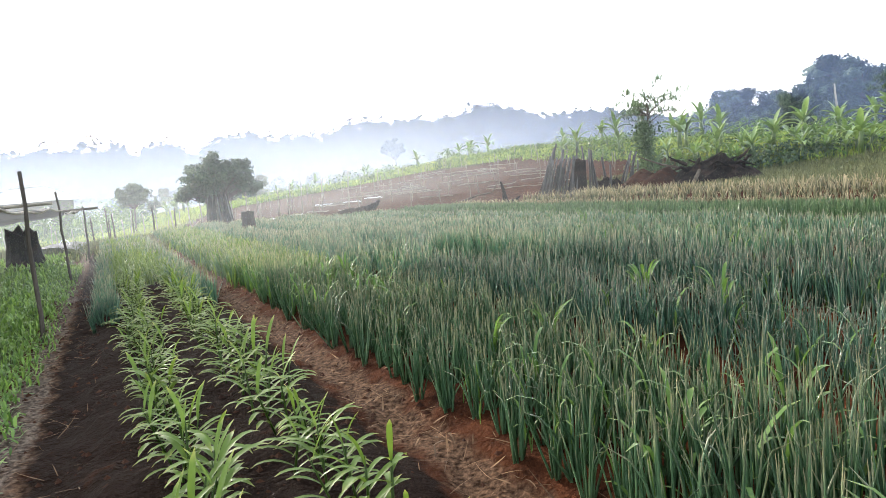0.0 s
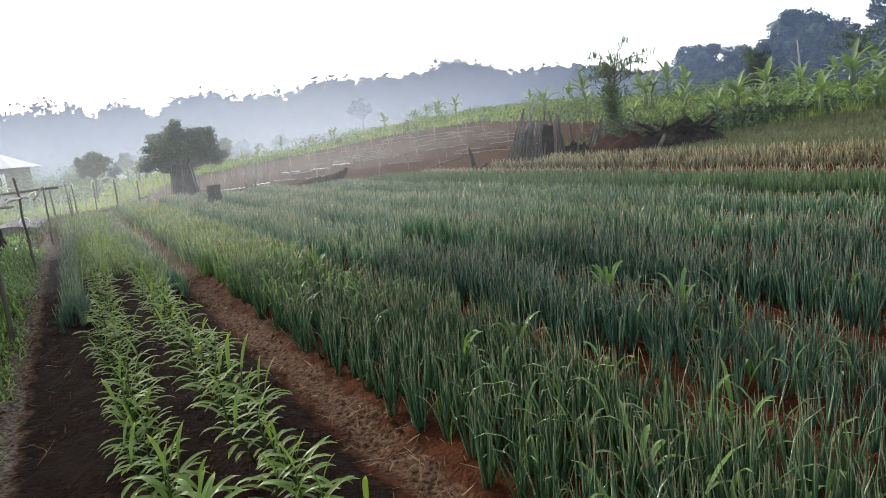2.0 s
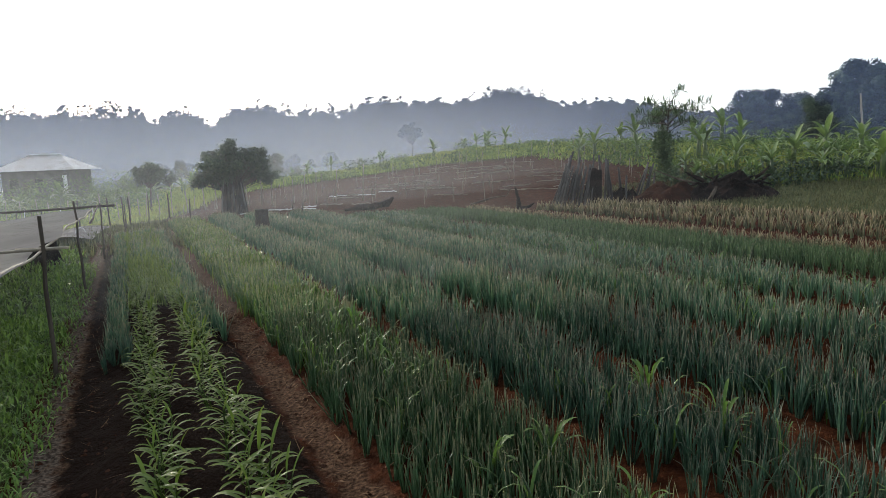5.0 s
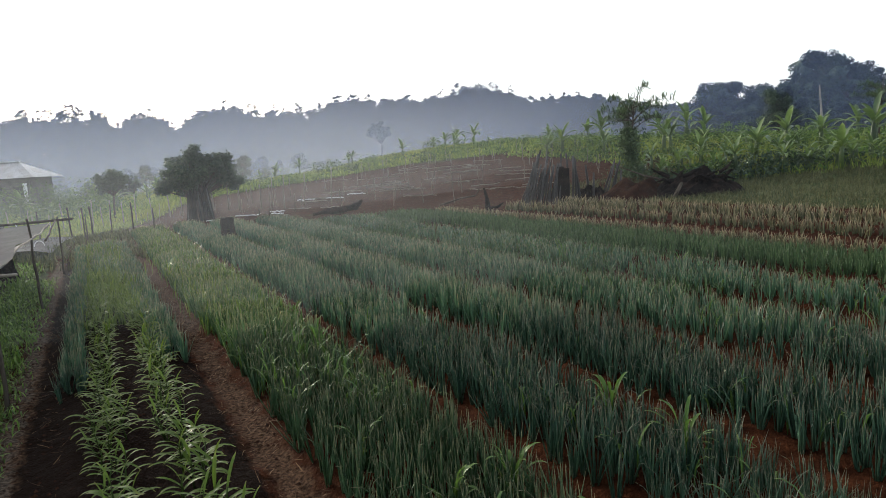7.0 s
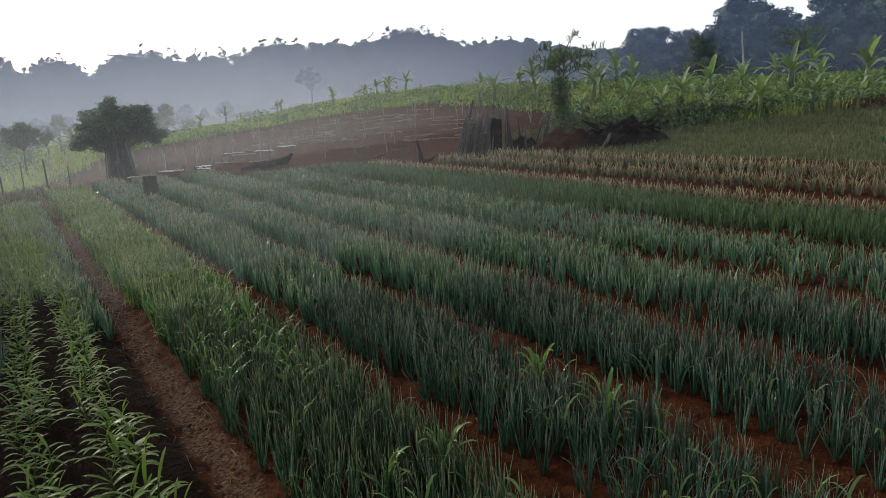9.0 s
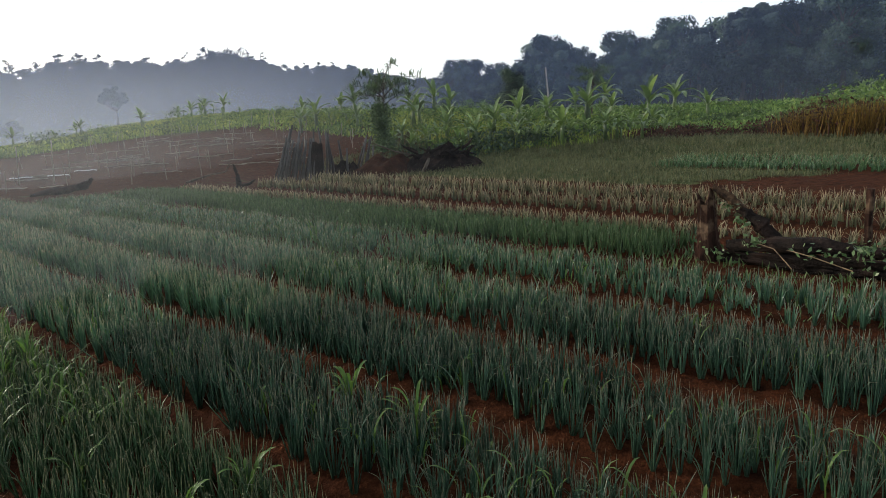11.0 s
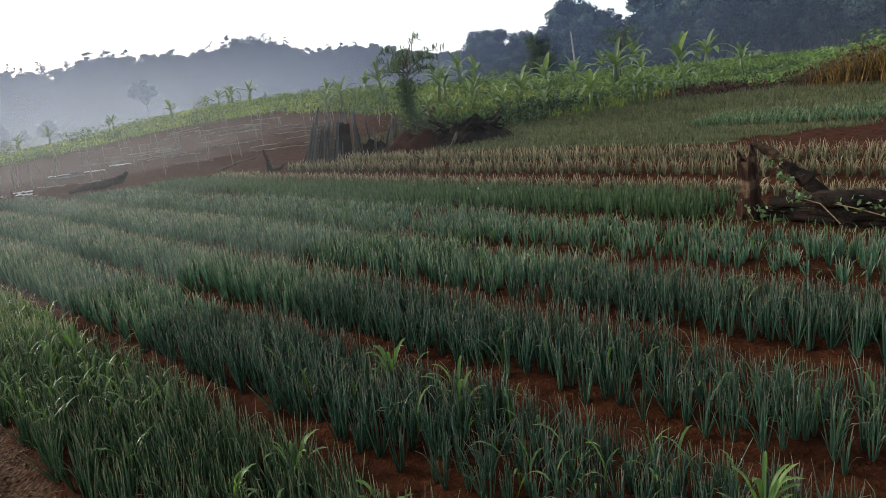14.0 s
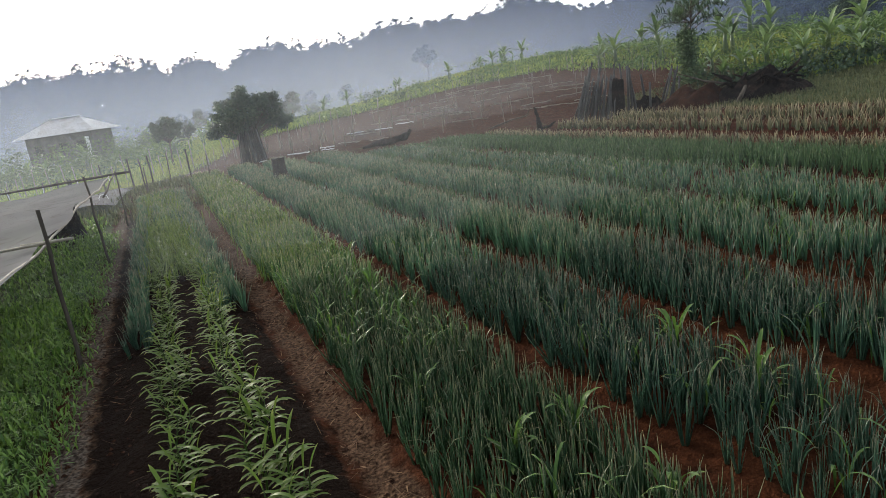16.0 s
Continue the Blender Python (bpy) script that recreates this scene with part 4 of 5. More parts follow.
ragged_stump("burnt_post", "charred post standing beyond the net", "post", -16.9, 26.3, 1.0, 0.09, CHAR, 8, sides=8)
ragged_stump("burnt_stump", "charred ragged stump under the shade net", "tree stump", -7.15, 11.1, 0.78, 0.24, CHAR, 5)
ragged_stump("tree_stump", "dark sawn stump standing among the scallions", "tree stump", -4.8, 15.8, 0.62, 0.16, CHAR, 6, flare=1.2, torn=0.12)
for x, y, h in ((-5.4, 21.0, 0.42), (-4.9, 20.2, 0.42), (-7.5, 18.1, 0.75), (-9.1, 17.7, 0.7), (-8.8, 17.1, 0.95), (-10.15, 21.2, 1.0)):
    pole("stake", "short weathered stake at the field edge", "stake", (x, y, gz(x, y) - 0.05), (x + random.uniform(-0.05, 0.05), y, gz(x, y) + h), 0.02, 0.015, group="stakes at the field edge")


# ---- trees ----
def limb_pts(a, b, bend, n=5):
    a, b = Vector(a), Vector(b)
    off = Vector((random.uniform(-1, 1), random.uniform(-1, 1), random.uniform(-0.3, 0.6))) * bend
    return [a.lerp(b, i / n) + off * math.sin(math.pi * i / n) for i in range(n + 1)]


def tree(name, label, category, at, height, spread, trunk_r, fork, lumps, leaves, leaf, material, bark, seed, group="", crown_low=0.4, fill=0.35, ball=False, lobes=()):
    """Trunk with limbs and a crown of leaf lumps at the limb ends. lobes: x, y, z, radius of the larger masses of the crown."""
    global rng
    random.seed(seed)
    rng = np.random.default_rng(seed)
    root = thing(name, label, category, group, at=at)
    bm = bmesh.new()
    top = Vector((random.uniform(-0.1, 0.1) * spread, random.uniform(-0.1, 0.1) * spread, fork))
    tube(bm, limb_pts((0, 0, -0.1), top, trunk_r, 6), [trunk_r * (1.35 - 0.6 * i / 6) for i in range(7)], 9, 0.08)
    soup = Soup()
    for i in range(lumps):
        a = 2 * math.pi * (i + random.uniform(-0.3, 0.3)) / lumps * 2.4
        rad = spread * random.uniform(0.15, 0.8) ** 0.7
        z = height * (crown_low + (0.93 - crown_low) * random.random() ** 0.6 * (1 - 0.75 * (rad / spread) ** 2))
        if ball:
            t = (i + random.random()) / lumps
            z = height * (crown_low + (0.9 - crown_low) * t)
            rad = spread * (random.uniform(0.1, 0.9) ** 0.5) * math.sqrt(max(0.08, 1 - (1.3 * t - 0.35) ** 2)) * 0.85
        tip = Vector((rad * math.cos(a), rad * math.sin(a), z))
        if lobes:
            lx, ly, lz, lr = lobes[i % len(lobes)]
            d = Vector((random.gauss(0, 1), random.gauss(0, 1), random.gauss(0, 1))).normalized() * lr * random.uniform(0.35, 0.85)
            tip = Vector((lx + d.x, ly + d.y, lz + d.z * 0.85))
        tube(bm, limb_pts(top.lerp(tip, 0.02), tip, 0.06 * spread, 4), [trunk_r * (0.26 if lobes else 0.5) * (1 - 0.8 * k / 4) for k in range(5)], 5, 0.05)
        size = lr * random.uniform(0.4, 0.62) if lobes else spread * (random.uniform(0.13, 0.36) if ball else random.uniform(0.22, 0.42))
        p = lump_points(leaves // lumps, tip, (size, size, size * random.uniform(0.6, 0.85)), fill)
        tone = random.random()
        leaf_cloud(soup, p + rng.normal(0, 0.05 * size, p.shape), leaf, np.clip(tone + rng.normal(0, 0.12, len(p)), 0, 1), p - np.array(tip) + [0, 0, 0.25 * size])
    part("trunk", bm, bark, root)
    part("crown", soup.mesh("crown", material), None, root)
    return root


LOBES = [(-0.8, 0.1, 1.7, 0.8), (0.8, 0.0, 1.85, 0.85), (0.0, 0.2, 2.15, 0.85), (-0.15, -0.35, 1.8, 0.85), (1.25, 0.1, 1.6, 0.5), (-1.25, 0.0, 1.45, 0.5), (-0.05, 0.0, 2.6, 0.5), (0.35, 0.5, 1.8, 0.8), (1.0, -0.1, 2.3, 0.55), (-0.6, 0.3, 2.3, 0.6), (0.5, 0.1, 2.4, 0.6), (-0.6, 0, 1.45, 0.55)]
tree("fruit_tree", "broad dark-leaved fruit tree with poles leaning round its trunk", "tree", on_ground(-8.35, 24.2, radians(19), 0.87), 3.1, 1.62, 0.09, 0.85, 120, 24000, 0.11, CITRUS, BARK, 21, fill=0.2, lobes=LOBES)
random.seed(30)
guard = thing("trunk_guard", "dark weathered poles leaning round the foot of a tree", "poles", at=on_ground(-8.35, 24.1))
for i in range(30):
    a = math.pi * 2 * (i + random.uniform(-0.3, 0.3)) / 30
    bm = bmesh.new()
    L, r = random.uniform(1.05, 1.4), random.uniform(0.025, 0.05)
    foot, head = Vector((0.45 * math.cos(a), 0.38 * math.sin(a), -0.05)), Vector((0.27 * math.cos(a) + random.uniform(-0.07, 0.07), 0.26 * math.sin(a), L))
    tube(bm, [foot, foot.lerp(head, 0.5) + Vector((random.uniform(-0.02, 0.02), 0, 0)), head], [r, r * 0.95, r * 0.8], 6, 0.12)
    part("pole", bm, PLANK if i % 6 == 0 else CHAR, guard)
tree("fruit_tree", "small round tree beyond the fence", "tree", on_ground(-15.2, 32.0), 2.75, 0.9, 0.045, 1.2, 40, 7000, 0.1, CITRUS, BARK, 22, fill=0.2, lobes=[(0, 0, 2.0, 0.62), (-0.3, 0, 1.75, 0.5), (0.35, 0.1, 1.8, 0.5)])
tree("broad_tree", "lone flat-crowned tree standing in mist", "tree", on_ground(-7.4, 92, 0, 1.2), 4.5, 1.8, 0.1, 2.0, 44, 4200, 0.24, HAZY, BARK, 23, fill=0.15,
     lobes=[(0.0, 0, 4.15, 0.5), (-0.5, 0, 3.75, 0.7), (0.5, 0, 3.6, 0.75), (-0.95, 0, 3.2, 0.55), (0.95, 0, 3.05, 0.6), (0.0, 0, 3.2, 0.75), (0.4, 0, 2.6, 0.45)])


# ---- fence on the far left ----
random.seed(17)
for i in range(34):
    t = i / 33
    x, y = -27 + 23 * t + random.uniform(-0.25, 0.25), 30.5 - 3.5 * t + random.uniform(-0.6, 0.6) + 1.5 * math.sin(5 * t)
    z = gz(x, y)
    pole("fence_post", "thin crooked wooden fence post", "fence post", (x, y, z - 0.1), (x + random.uniform(-0.12, 0.12), y, z + random.uniform(0.85, 1.45)), 0.026, 0.018, STAKE, group="fence posts beyond the field", sides=6)
for i in range(9):
    x, y = -21 + 1.4 * i + random.uniform(-0.3, 0.3), 25.5 - 0.45 * i + random.uniform(-0.5, 0.5)
    z = gz(x, y)
    pole("fence_post", "thin crooked wooden fence post", "fence post", (x, y, z - 0.1), (x + random.uniform(-0.1, 0.1), y, z + random.uniform(0.9, 1.3)), 0.03, 0.022, OLD_WOOD, group="fence posts beyond the field", sides=6)


# ---- house in the valley ----
def house():
    root = thing("house", "low plastered house with a pale hipped metal roof", "house", at=pose(-38.2, 60.5, -0.45, 0, 0, 6) @ Matrix.Scale(0.76, 4))
    w, d, h = 7.6, 5.6, 3.35
    for nx, ny, sx, sy in ((0, -d / 2, w, 0.15), (0, d / 2, w, 0.15), (-w / 2, 0, 0.15, d - 0.3), (w / 2, 0, 0.15, d - 0.3)):
        bm = bmesh.new()
        box(bm, (sx, sy, h), (nx, ny, h / 2))
        part("wall", bm, RENDER, root)
    bm = bmesh.new()
    ew, ed, rz, ez = w / 2 + 1.0, d / 2 + 0.9, h + 1.75, h - 0.1
    v = [bm.verts.new(p) for p in ((-ew, -ed, ez), (ew, -ed, ez), (ew, ed, ez), (-ew, ed, ez), (-1.9, 0, rz), (1.7, 0, rz))]
    for q in ((0, 1, 5, 4), (2, 3, 4, 5), (1, 2, 5), (3, 0, 4)):
        bm.faces.new([v[k] for k in q])
    bmesh.ops.solidify(bm, geom=bm.faces[:], thickness=0.06)
    roof = part("roof", bm, ROOF, root)
    bm = bmesh.new()
    box(bm, (3.7, 0.3, 0.14), (-0.1, 0, rz + 0.05), bevel=0.04)
    part("ridge_cap", bm, ROOF, roof)
    bm = bmesh.new()
    box(bm, (0.5, 0.04, 2.3), (3.3, -d / 2 - 0.1, 1.5))
    part("panel", bm, PLASTIC, root, "pale upright panel by the door")
    for x in (-2.4, 0.4, 2.6):
        bm = bmesh.new()
        box(bm, (0.9, 0.06, 1.0), (x, -d / 2 - 0.085, 1.75))
        win = part("window", bm, GLOOM, root)
        bm = bmesh.new()
        for sx, sz, px, pz in ((1.06, 0.08, x, 2.29), (1.06, 0.08, x, 1.21), (0.08, 1.0, x - 0.49, 1.75), (0.08, 1.0, x + 0.49, 1.75)):
            box(bm, (sx, 0.1, sz), (px, -d / 2 - 0.08, pz))
        part("frame", bm, OLD_WOOD, win)
    bm = bmesh.new()
    box(bm, (0.85, 0.06, 2.0), (-1.0, -d / 2 - 0.085, 1.05))
    part("door", bm, OLD_WOOD, root)


house()


# ---- tilled plot with stakes and strips of plastic ----
random.seed(19)
for i in range(16):
    for j in range(9):
        x, y = -10.5 + 1.15 * i + random.uniform(-0.35, 0.35), 24.2 + 1.55 * j + random.uniform(-0.4, 0.4)
        if (x < -4 and y > 31 + (x + 4) * 0.5) or (x > 1.8 and y < 27) or random.random() < 0.12:
            continue
        z = gz(x, y)
        pole("plant_stake", "thin pale bamboo stake in tilled soil", "stake", (x, y, z - 0.05), (x + random.uniform(-0.06, 0.06), y, z + random.uniform(0.4, 0.85)), 0.013, 0.01, STAKE, "stakes in the tilled plot", 5)
for i in range(54):
    x, y = (random.uniform(-8.5, -3), random.uniform(22.5, 27.5)) if i < 12 else (random.uniform(-5, 4.5), random.uniform(25.5, 35.5))
    bm = bmesh.new()
    n, L = 6, random.uniform(0.5, 0.9) if i < 12 else random.uniform(0.9, 1.8)
    a = random.uniform(-0.5, 0.1)
    rows = []
    for k in range(n + 1):
        px, py = x + L * (k / n - 0.5) * math.cos(a), y + L * (k / n - 0.5) * math.sin(a)
        w = random.uniform(0.05, 0.09) if i < 12 else random.uniform(0.02, 0.04)
        z = gz(px, py) + random.uniform(0.02, 0.06)
        rows.append([bm.verts.new((px, py - w, z)), bm.verts.new((px, py, z + 0.03)), bm.verts.new((px, py + w, z + 0.01))])
    for r0, r1 in zip(rows, rows[1:]):
        for k in range(2):
            bm.faces.new((r0[k], r0[k + 1], r1[k + 1], r1[k]))
    bmesh.ops.solidify(bm, geom=bm.faces[:], thickness=0.004)
    thing("plastic_strip", "crumpled pale plastic strip lying on tilled soil", "plastic sheet", "plastic strips", data=finish(bm, "plastic_strip", PLASTIC if i < 8 else STAKE))


# ---- far side of the field: log, planks, earth heap ----
def rough_log(name, label, pts, radii, material, seed, category="log", rough=0.16, sides=11):
    """A limb through pts with furrows that run along it, knots and torn ends."""
    random.seed(seed)
    bm = bmesh.new()
    dense, rad, step = [], [], 6
    for i in range(len(pts) - 1):
        for k in range(step):
            t = k / step
            dense.append(Vector(pts[i]).lerp(Vector(pts[i + 1]), t) + Vector((random.uniform(-1, 1), random.uniform(-1, 1), random.uniform(-0.6, 0.6))) * radii[i] * 0.15)
            rad.append(radii[i] + (radii[i + 1] - radii[i]) * t)
    dense.append(Vector(pts[-1]))
    rad.append(radii[-1])
    rings = tube(bm, dense, rad, sides, rough * 0.4)
    furrow = [1 + rough * random.uniform(-1.2, 1.0) for _ in range(sides)]
    for i, ring in enumerate(rings):
        knot = random.random() < 0.12
        for k, v in enumerate(ring):
            grow = furrow[k] + 0.9 * rough * noise.noise(Vector((i * 0.35, k * 0.9, seed))) + (rough * random.uniform(0, 1.4) if knot else 0)
            v.co = dense[i] + (v.co - dense[i]) * max(0.3, grow)
    for end, far in ((0, 1), (-1, -2)):
        d = (dense[end] - dense[far]).normalized()
        for v in rings[end]:
            v.co += d * radii[end] * random.uniform(-0.5, 1.6) * min(1.0, rough * 5)
    for f in bm.faces:
        f.smooth = False
    return thing(name, label, category, data=finish(bm, name, material))


rough_log("fallen_log", "dark rotten log lying at the field edge", [(-4.0, 22.4, 0.05), (-3.6, 22.5, 0.12), (-3.3, 22.6, 0.1), (-2.9, 22.7, 0.16), (-2.65, 22.75, 0.2), (-2.45, 22.8, 0.38)], [0.04, 0.09, 0.12, 0.1, 0.12, 0.04], CHAR, 31)
rough_log("broken_stump", "thin broken stump at the field edge", [(1.62, 20.3, 0), (1.6, 20.3, 0.35), (1.52, 20.3, 0.66)], [0.1, 0.06, 0.03], CHAR, 32, "tree stump")
rough_log("branch", "short forked branch on the ground", [(1.6, 20.25, 0.05), (1.9, 20.2, 0.1), (2.05, 20.2, 0.2)], [0.05, 0.04, 0.02], CHAR, 33, "branch")
rough_log("branch", "dead branch on tilled soil", [(0.2, 22.9, 0.05), (0.9, 22.8, 0.25), (1.4, 22.9, 0.3), (1.55, 22.9, 0.55)], [0.035, 0.03, 0.025, 0.012], BARK, 34, "branch")

random.seed(35)
stack = thing("plank_stack", "grey poles and planks stacked upright and leaning together", "planks", at=on_ground(3.8, 21.3))


def lean_pole(px, py, L, tilt, r, back=-0.1, name="pole", material=None):
    bm = bmesh.new()
    k = random.uniform(-0.03, 0.03)
    tube(bm, [(0, 0, 0), (k, 0, L * 0.5), (0, 0, L)], [r, r * 0.95, r * 0.75], 7, 0.1)
    part(name, bm, material or PLANK, stack).matrix_basis = Matrix.Translation((px, py, -0.05)) @ Matrix.Rotation(tilt, 4, "Y") @ Matrix.Rotation(back, 4, "X")


for i in range(34):
    t = i / 33
    lean_pole(-1.12 + 1.25 * t + random.uniform(-0.04, 0.04), random.uniform(-0.3, 0.15), random.uniform(1.1, 1.5) - 0.15 * t, 0.36 - 0.2 * t + random.uniform(-0.06, 0.06), random.uniform(0.022, 0.036), random.uniform(-0.2, -0.05))
for px, L, tilt in ((-0.98, 1.85, 0.34), (-0.9, 1.7, 0.3), (-0.55, 1.6, 0.26), (0.25, 1.6, 0.03), (0.5, 1.6, -0.02), (0.58, 1.5, 0.05), (0.68, 1.45, 0.0), (0.8, 1.25, -0.1), (1.12, 1.2, -0.06), (1.2, 0.95, 0.05), (1.5, 1.4, 0.36), (1.56, 1.3, 0.3), (1.72, 1.35, 0.3), (1.8, 1.2, 0.2), (2.0, 1.0, 0.1)):
    lean_pole(px, random.uniform(-0.15, 0.2), L, tilt, random.uniform(0.03, 0.045))
for px, w, L in ((0.16, 0.2, 1.2), (0.34, 0.17, 1.15)):
    bm = bmesh.new()
    box(bm, (w, 0.035, L), (0, 0, L / 2), bevel=0.008)
    part("board", bm, CHAR, stack, "dark upright board").matrix_basis = Matrix.Translation((px, -0.22, -0.05)) @ Matrix.Rotation(0.03, 4, "Y") @ Matrix.Rotation(-0.06, 4, "X")


def heap(name, label, category, x, y, w, d, h, material, seed, jag=0.1):
    random.seed(seed)
    bm = bmesh.new()
    n = 26
    off = Vector((seed * 3.1, seed * 1.7, 0))
    grid = [[None] * (n + 1) for _ in range(n + 1)]
    for i in range(n + 1):
        for j in range(n + 1):
            a, b = i / n * 2 - 1, j / n * 2 - 1
            r = math.hypot(a, b)
            z = h * max(0.0, 1 - r ** 1.6) * (0.8 + 0.5 * noise.noise(Vector((a * 2, b * 2, 0)) + off)) + jag * max(0, 1 - r) * noise.noise(Vector((a * 7, b * 7, 3)) + off)
            grid[i][j] = bm.verts.new((a * w, b * d, z - 0.05))
    for i in range(n):
        for j in range(n):
            bm.faces.new((grid[i][j], grid[i + 1][j], grid[i + 1][j + 1], grid[i][j + 1]))
    return thing(name, label, category, data=finish(bm, name, material), at=on_ground(x, y))


heap("earth_mound", "mound of dug red earth", "earth mound", 6.2, 20.6, 1.35, 0.9, 0.72, HEAP, 4, 0.22)
heap("debris_mound", "low dark rubble behind stacked poles", "debris mound", 4.95, 21.5, 0.75, 0.45, 0.55, CHAR, 12, 0.4)
heap("debris_mound", "charred mound of burnt debris", "debris mound", 7.9, 20.2, 1.5, 0.9, 0.85, CHAR, 9, 0.35)
random.seed(36)
for i in range(16):
    a, x, y = random.uniform(0, 3.14), 7.7 + random.uniform(-0.9, 0.9), 20.0 + random.uniform(-0.6, 0.3)
    z, L = gz(x, y) + random.uniform(0.25, 0.6), random.uniform(0.4, 0.9)
    rough_log("charred_branch", "charred branch on a heap of debris", [(x, y, z), (x + L * 0.5 * math.cos(a), y, z + 0.12), (x + L * math.cos(a), y + 0.1, z + random.uniform(-0.1, 0.35))], [0.05, 0.04, 0.015], CHAR, 60 + i, "branch", 0.1, 6)
rough_log("pale_board_piece", "pale broken piece of wood on the debris heap", [(6.86, 19.4, 0.08), (6.98, 19.4, 0.26), (7.12, 19.45, 0.5)], [0.035, 0.06, 0.045], OLD_WOOD, 37, "wood piece")
rough_log("branch", "long dead branch sticking out of the earth heap", [(6.9, 20.3, 0.6), (6.3, 20.2, 0.75), (5.6, 20.2, 1.05)], [0.03, 0.025, 0.01], BARK, 38, "branch")

# ---- fallen trunk with a snag, beside the thin bed ----
rough_log("fallen_log", "rotten charred log lying along the bed", [(6.0, 6.1, 0.08), (6.35, 5.3, 0.1), (6.7, 4.5, 0.13), (7.0, 3.7, 0.15), (7.2, 3.1, 0.17), (7.35, 2.4, 0.08)], [0.06, 0.08, 0.085, 0.1, 0.14, 0.07], CHAR, 41, "log", 0.42, 19)
rough_log("fallen_branch", "second charred limb resting beside the trunk", [(6.05, 6.0, 0.22), (6.4, 5.2, 0.3), (6.95, 4.6, 0.22)], [0.07, 0.09, 0.05], CHAR, 42, "log", 0.2, 9)
ragged_stump("snag", "upright broken brown snag at the end of the trunk", "tree stump", 5.97, 6.32, 0.82, 0.115, SNAG_WOOD, 43, (-0.05, 0.03), 17, 1.5)
rough_log("broken_limb", "charred broken limb leaning from the snag to the ground", [(5.95, 6.25, 0.86), (6.06, 6.1, 0.74), (6.14, 5.99, 0.62)], [0.03, 0.055, 0.045], SPLIT_WOOD, 44, "branch", 0.3, 9)
rough_log("broken_limb", "charred broken limb leaning from the snag to the ground", [(6.13, 6.0, 0.62), (6.22, 5.86, 0.5), (6.34, 5.68, 0.3)], [0.045, 0.085, 0.075], CHAR, 45, "branch", 0.3, 11)
pole("post", "square weathered wooden post behind the fallen trunk", "post", (7.36, 5.4, -0.1), (7.36, 5.41, 0.81), 0.052, 0.05, SNAG_WOOD, sides=4)
ragged_stump("tree_stump", "split brown stump leaning out of the ground", "tree stump", 5.26, 1.72, 0.58, 0.068, SPLIT_WOOD, 46, (-0.17, 0.15), 17, 1.3)
ragged_stump("tree_stump", "split pale brown stump with a splintered top", "tree stump", 6.42, 1.6, 0.46, 0.11, SPLIT_WOOD, 47, (0.0, 0.03), flare=1.6)
for k, pts in enumerate(([(6.05, 5.75, 0.3), (6.15, 5.55, 0.24), (6.2, 5.35, 0.05)], [(6.1, 5.75, 0.3), (6.3, 5.2, 0.2), (6.45, 4.85, 0.1)], [(7.15, 3.15, 0.4), (7.12, 3.0, 0.36), (7.02, 2.93, 0.2), (6.98, 2.95, 0.04)], [(7.25, 3.6, 0.4), (7.2, 3.85, 0.4), (7.1, 4.2, 0.36)])):
    rough_log("dry_vine", "pale dry vine stem hanging over the trunk", pts, [0.006] * len(pts), ROPE, 50 + k, "vine", 0.05, 6)
for k, (cx, cy, cz, n, rad) in enumerate(((6.1, 5.95, 0.5, 60, 0.13), (6.75, 4.45, 0.3, 150, 0.24), (6.35, 5.15, 0.25, 70, 0.2), (6.95, 3.6, 0.26, 190, 0.22), (6.85, 3.5, 0.1, 120, 0.2), (7.05, 3.9, 0.28, 110, 0.2), (6.55, 4.8, 0.18, 90, 0.22), (7.15, 3.2, 0.2, 120, 0.2), (6.05, 5.75, 0.3, 60, 0.12), (5.6, 2.05, 0.58, 26, 0.09), (5.9, 6.1, 0.15, 70, 0.25), (6.05, 6.1, 0.66, 50, 0.1), (6.5, 4.75, 0.34, 90, 0.12), (7.0, 3.75, 0.38, 90, 0.12), (5.3, 1.85, 0.6, 30, 0.07))):
    s = Soup()
    leaf_cloud(s, lump_points(int(n * 0.55), (cx, cy, cz), (rad * 1.2, rad * 1.6, rad * 0.7), 0.1), 0.066)
    thing("creeper", "green creeper with pale-veined leaves on dead wood", "creeper", "creepers on the trunk", "stuff", s.mesh("creeper", VINE))


def rope(pts, r=0.0042):
    """A smooth line on the ground through the given places."""
    p = [Vector((x, y, 0)) for x, y in pts]
    out = []
    for i in range(len(p) - 1):
        p0, p1, p2, p3 = p[max(i - 1, 0)], p[i], p[i + 1], p[min(i + 2, len(p) - 1)]
        for k in range(5):
            t = k / 5
            q = 0.5 * ((2 * p1) + (p2 - p0) * t + (2 * p0 - 5 * p1 + 4 * p2 - p3) * t * t + (3 * p1 - p0 - 3 * p2 + p3) * t ** 3)
            out.append(q)
    out.append(p[-1])
    bm = bmesh.new()
    tube(bm, [Vector((q.x, q.y, gz(q.x, q.y) + 0.018)) for q in out], [r] * len(out), 6, 0.05)
    return finish(bm, "rope", ROPE)


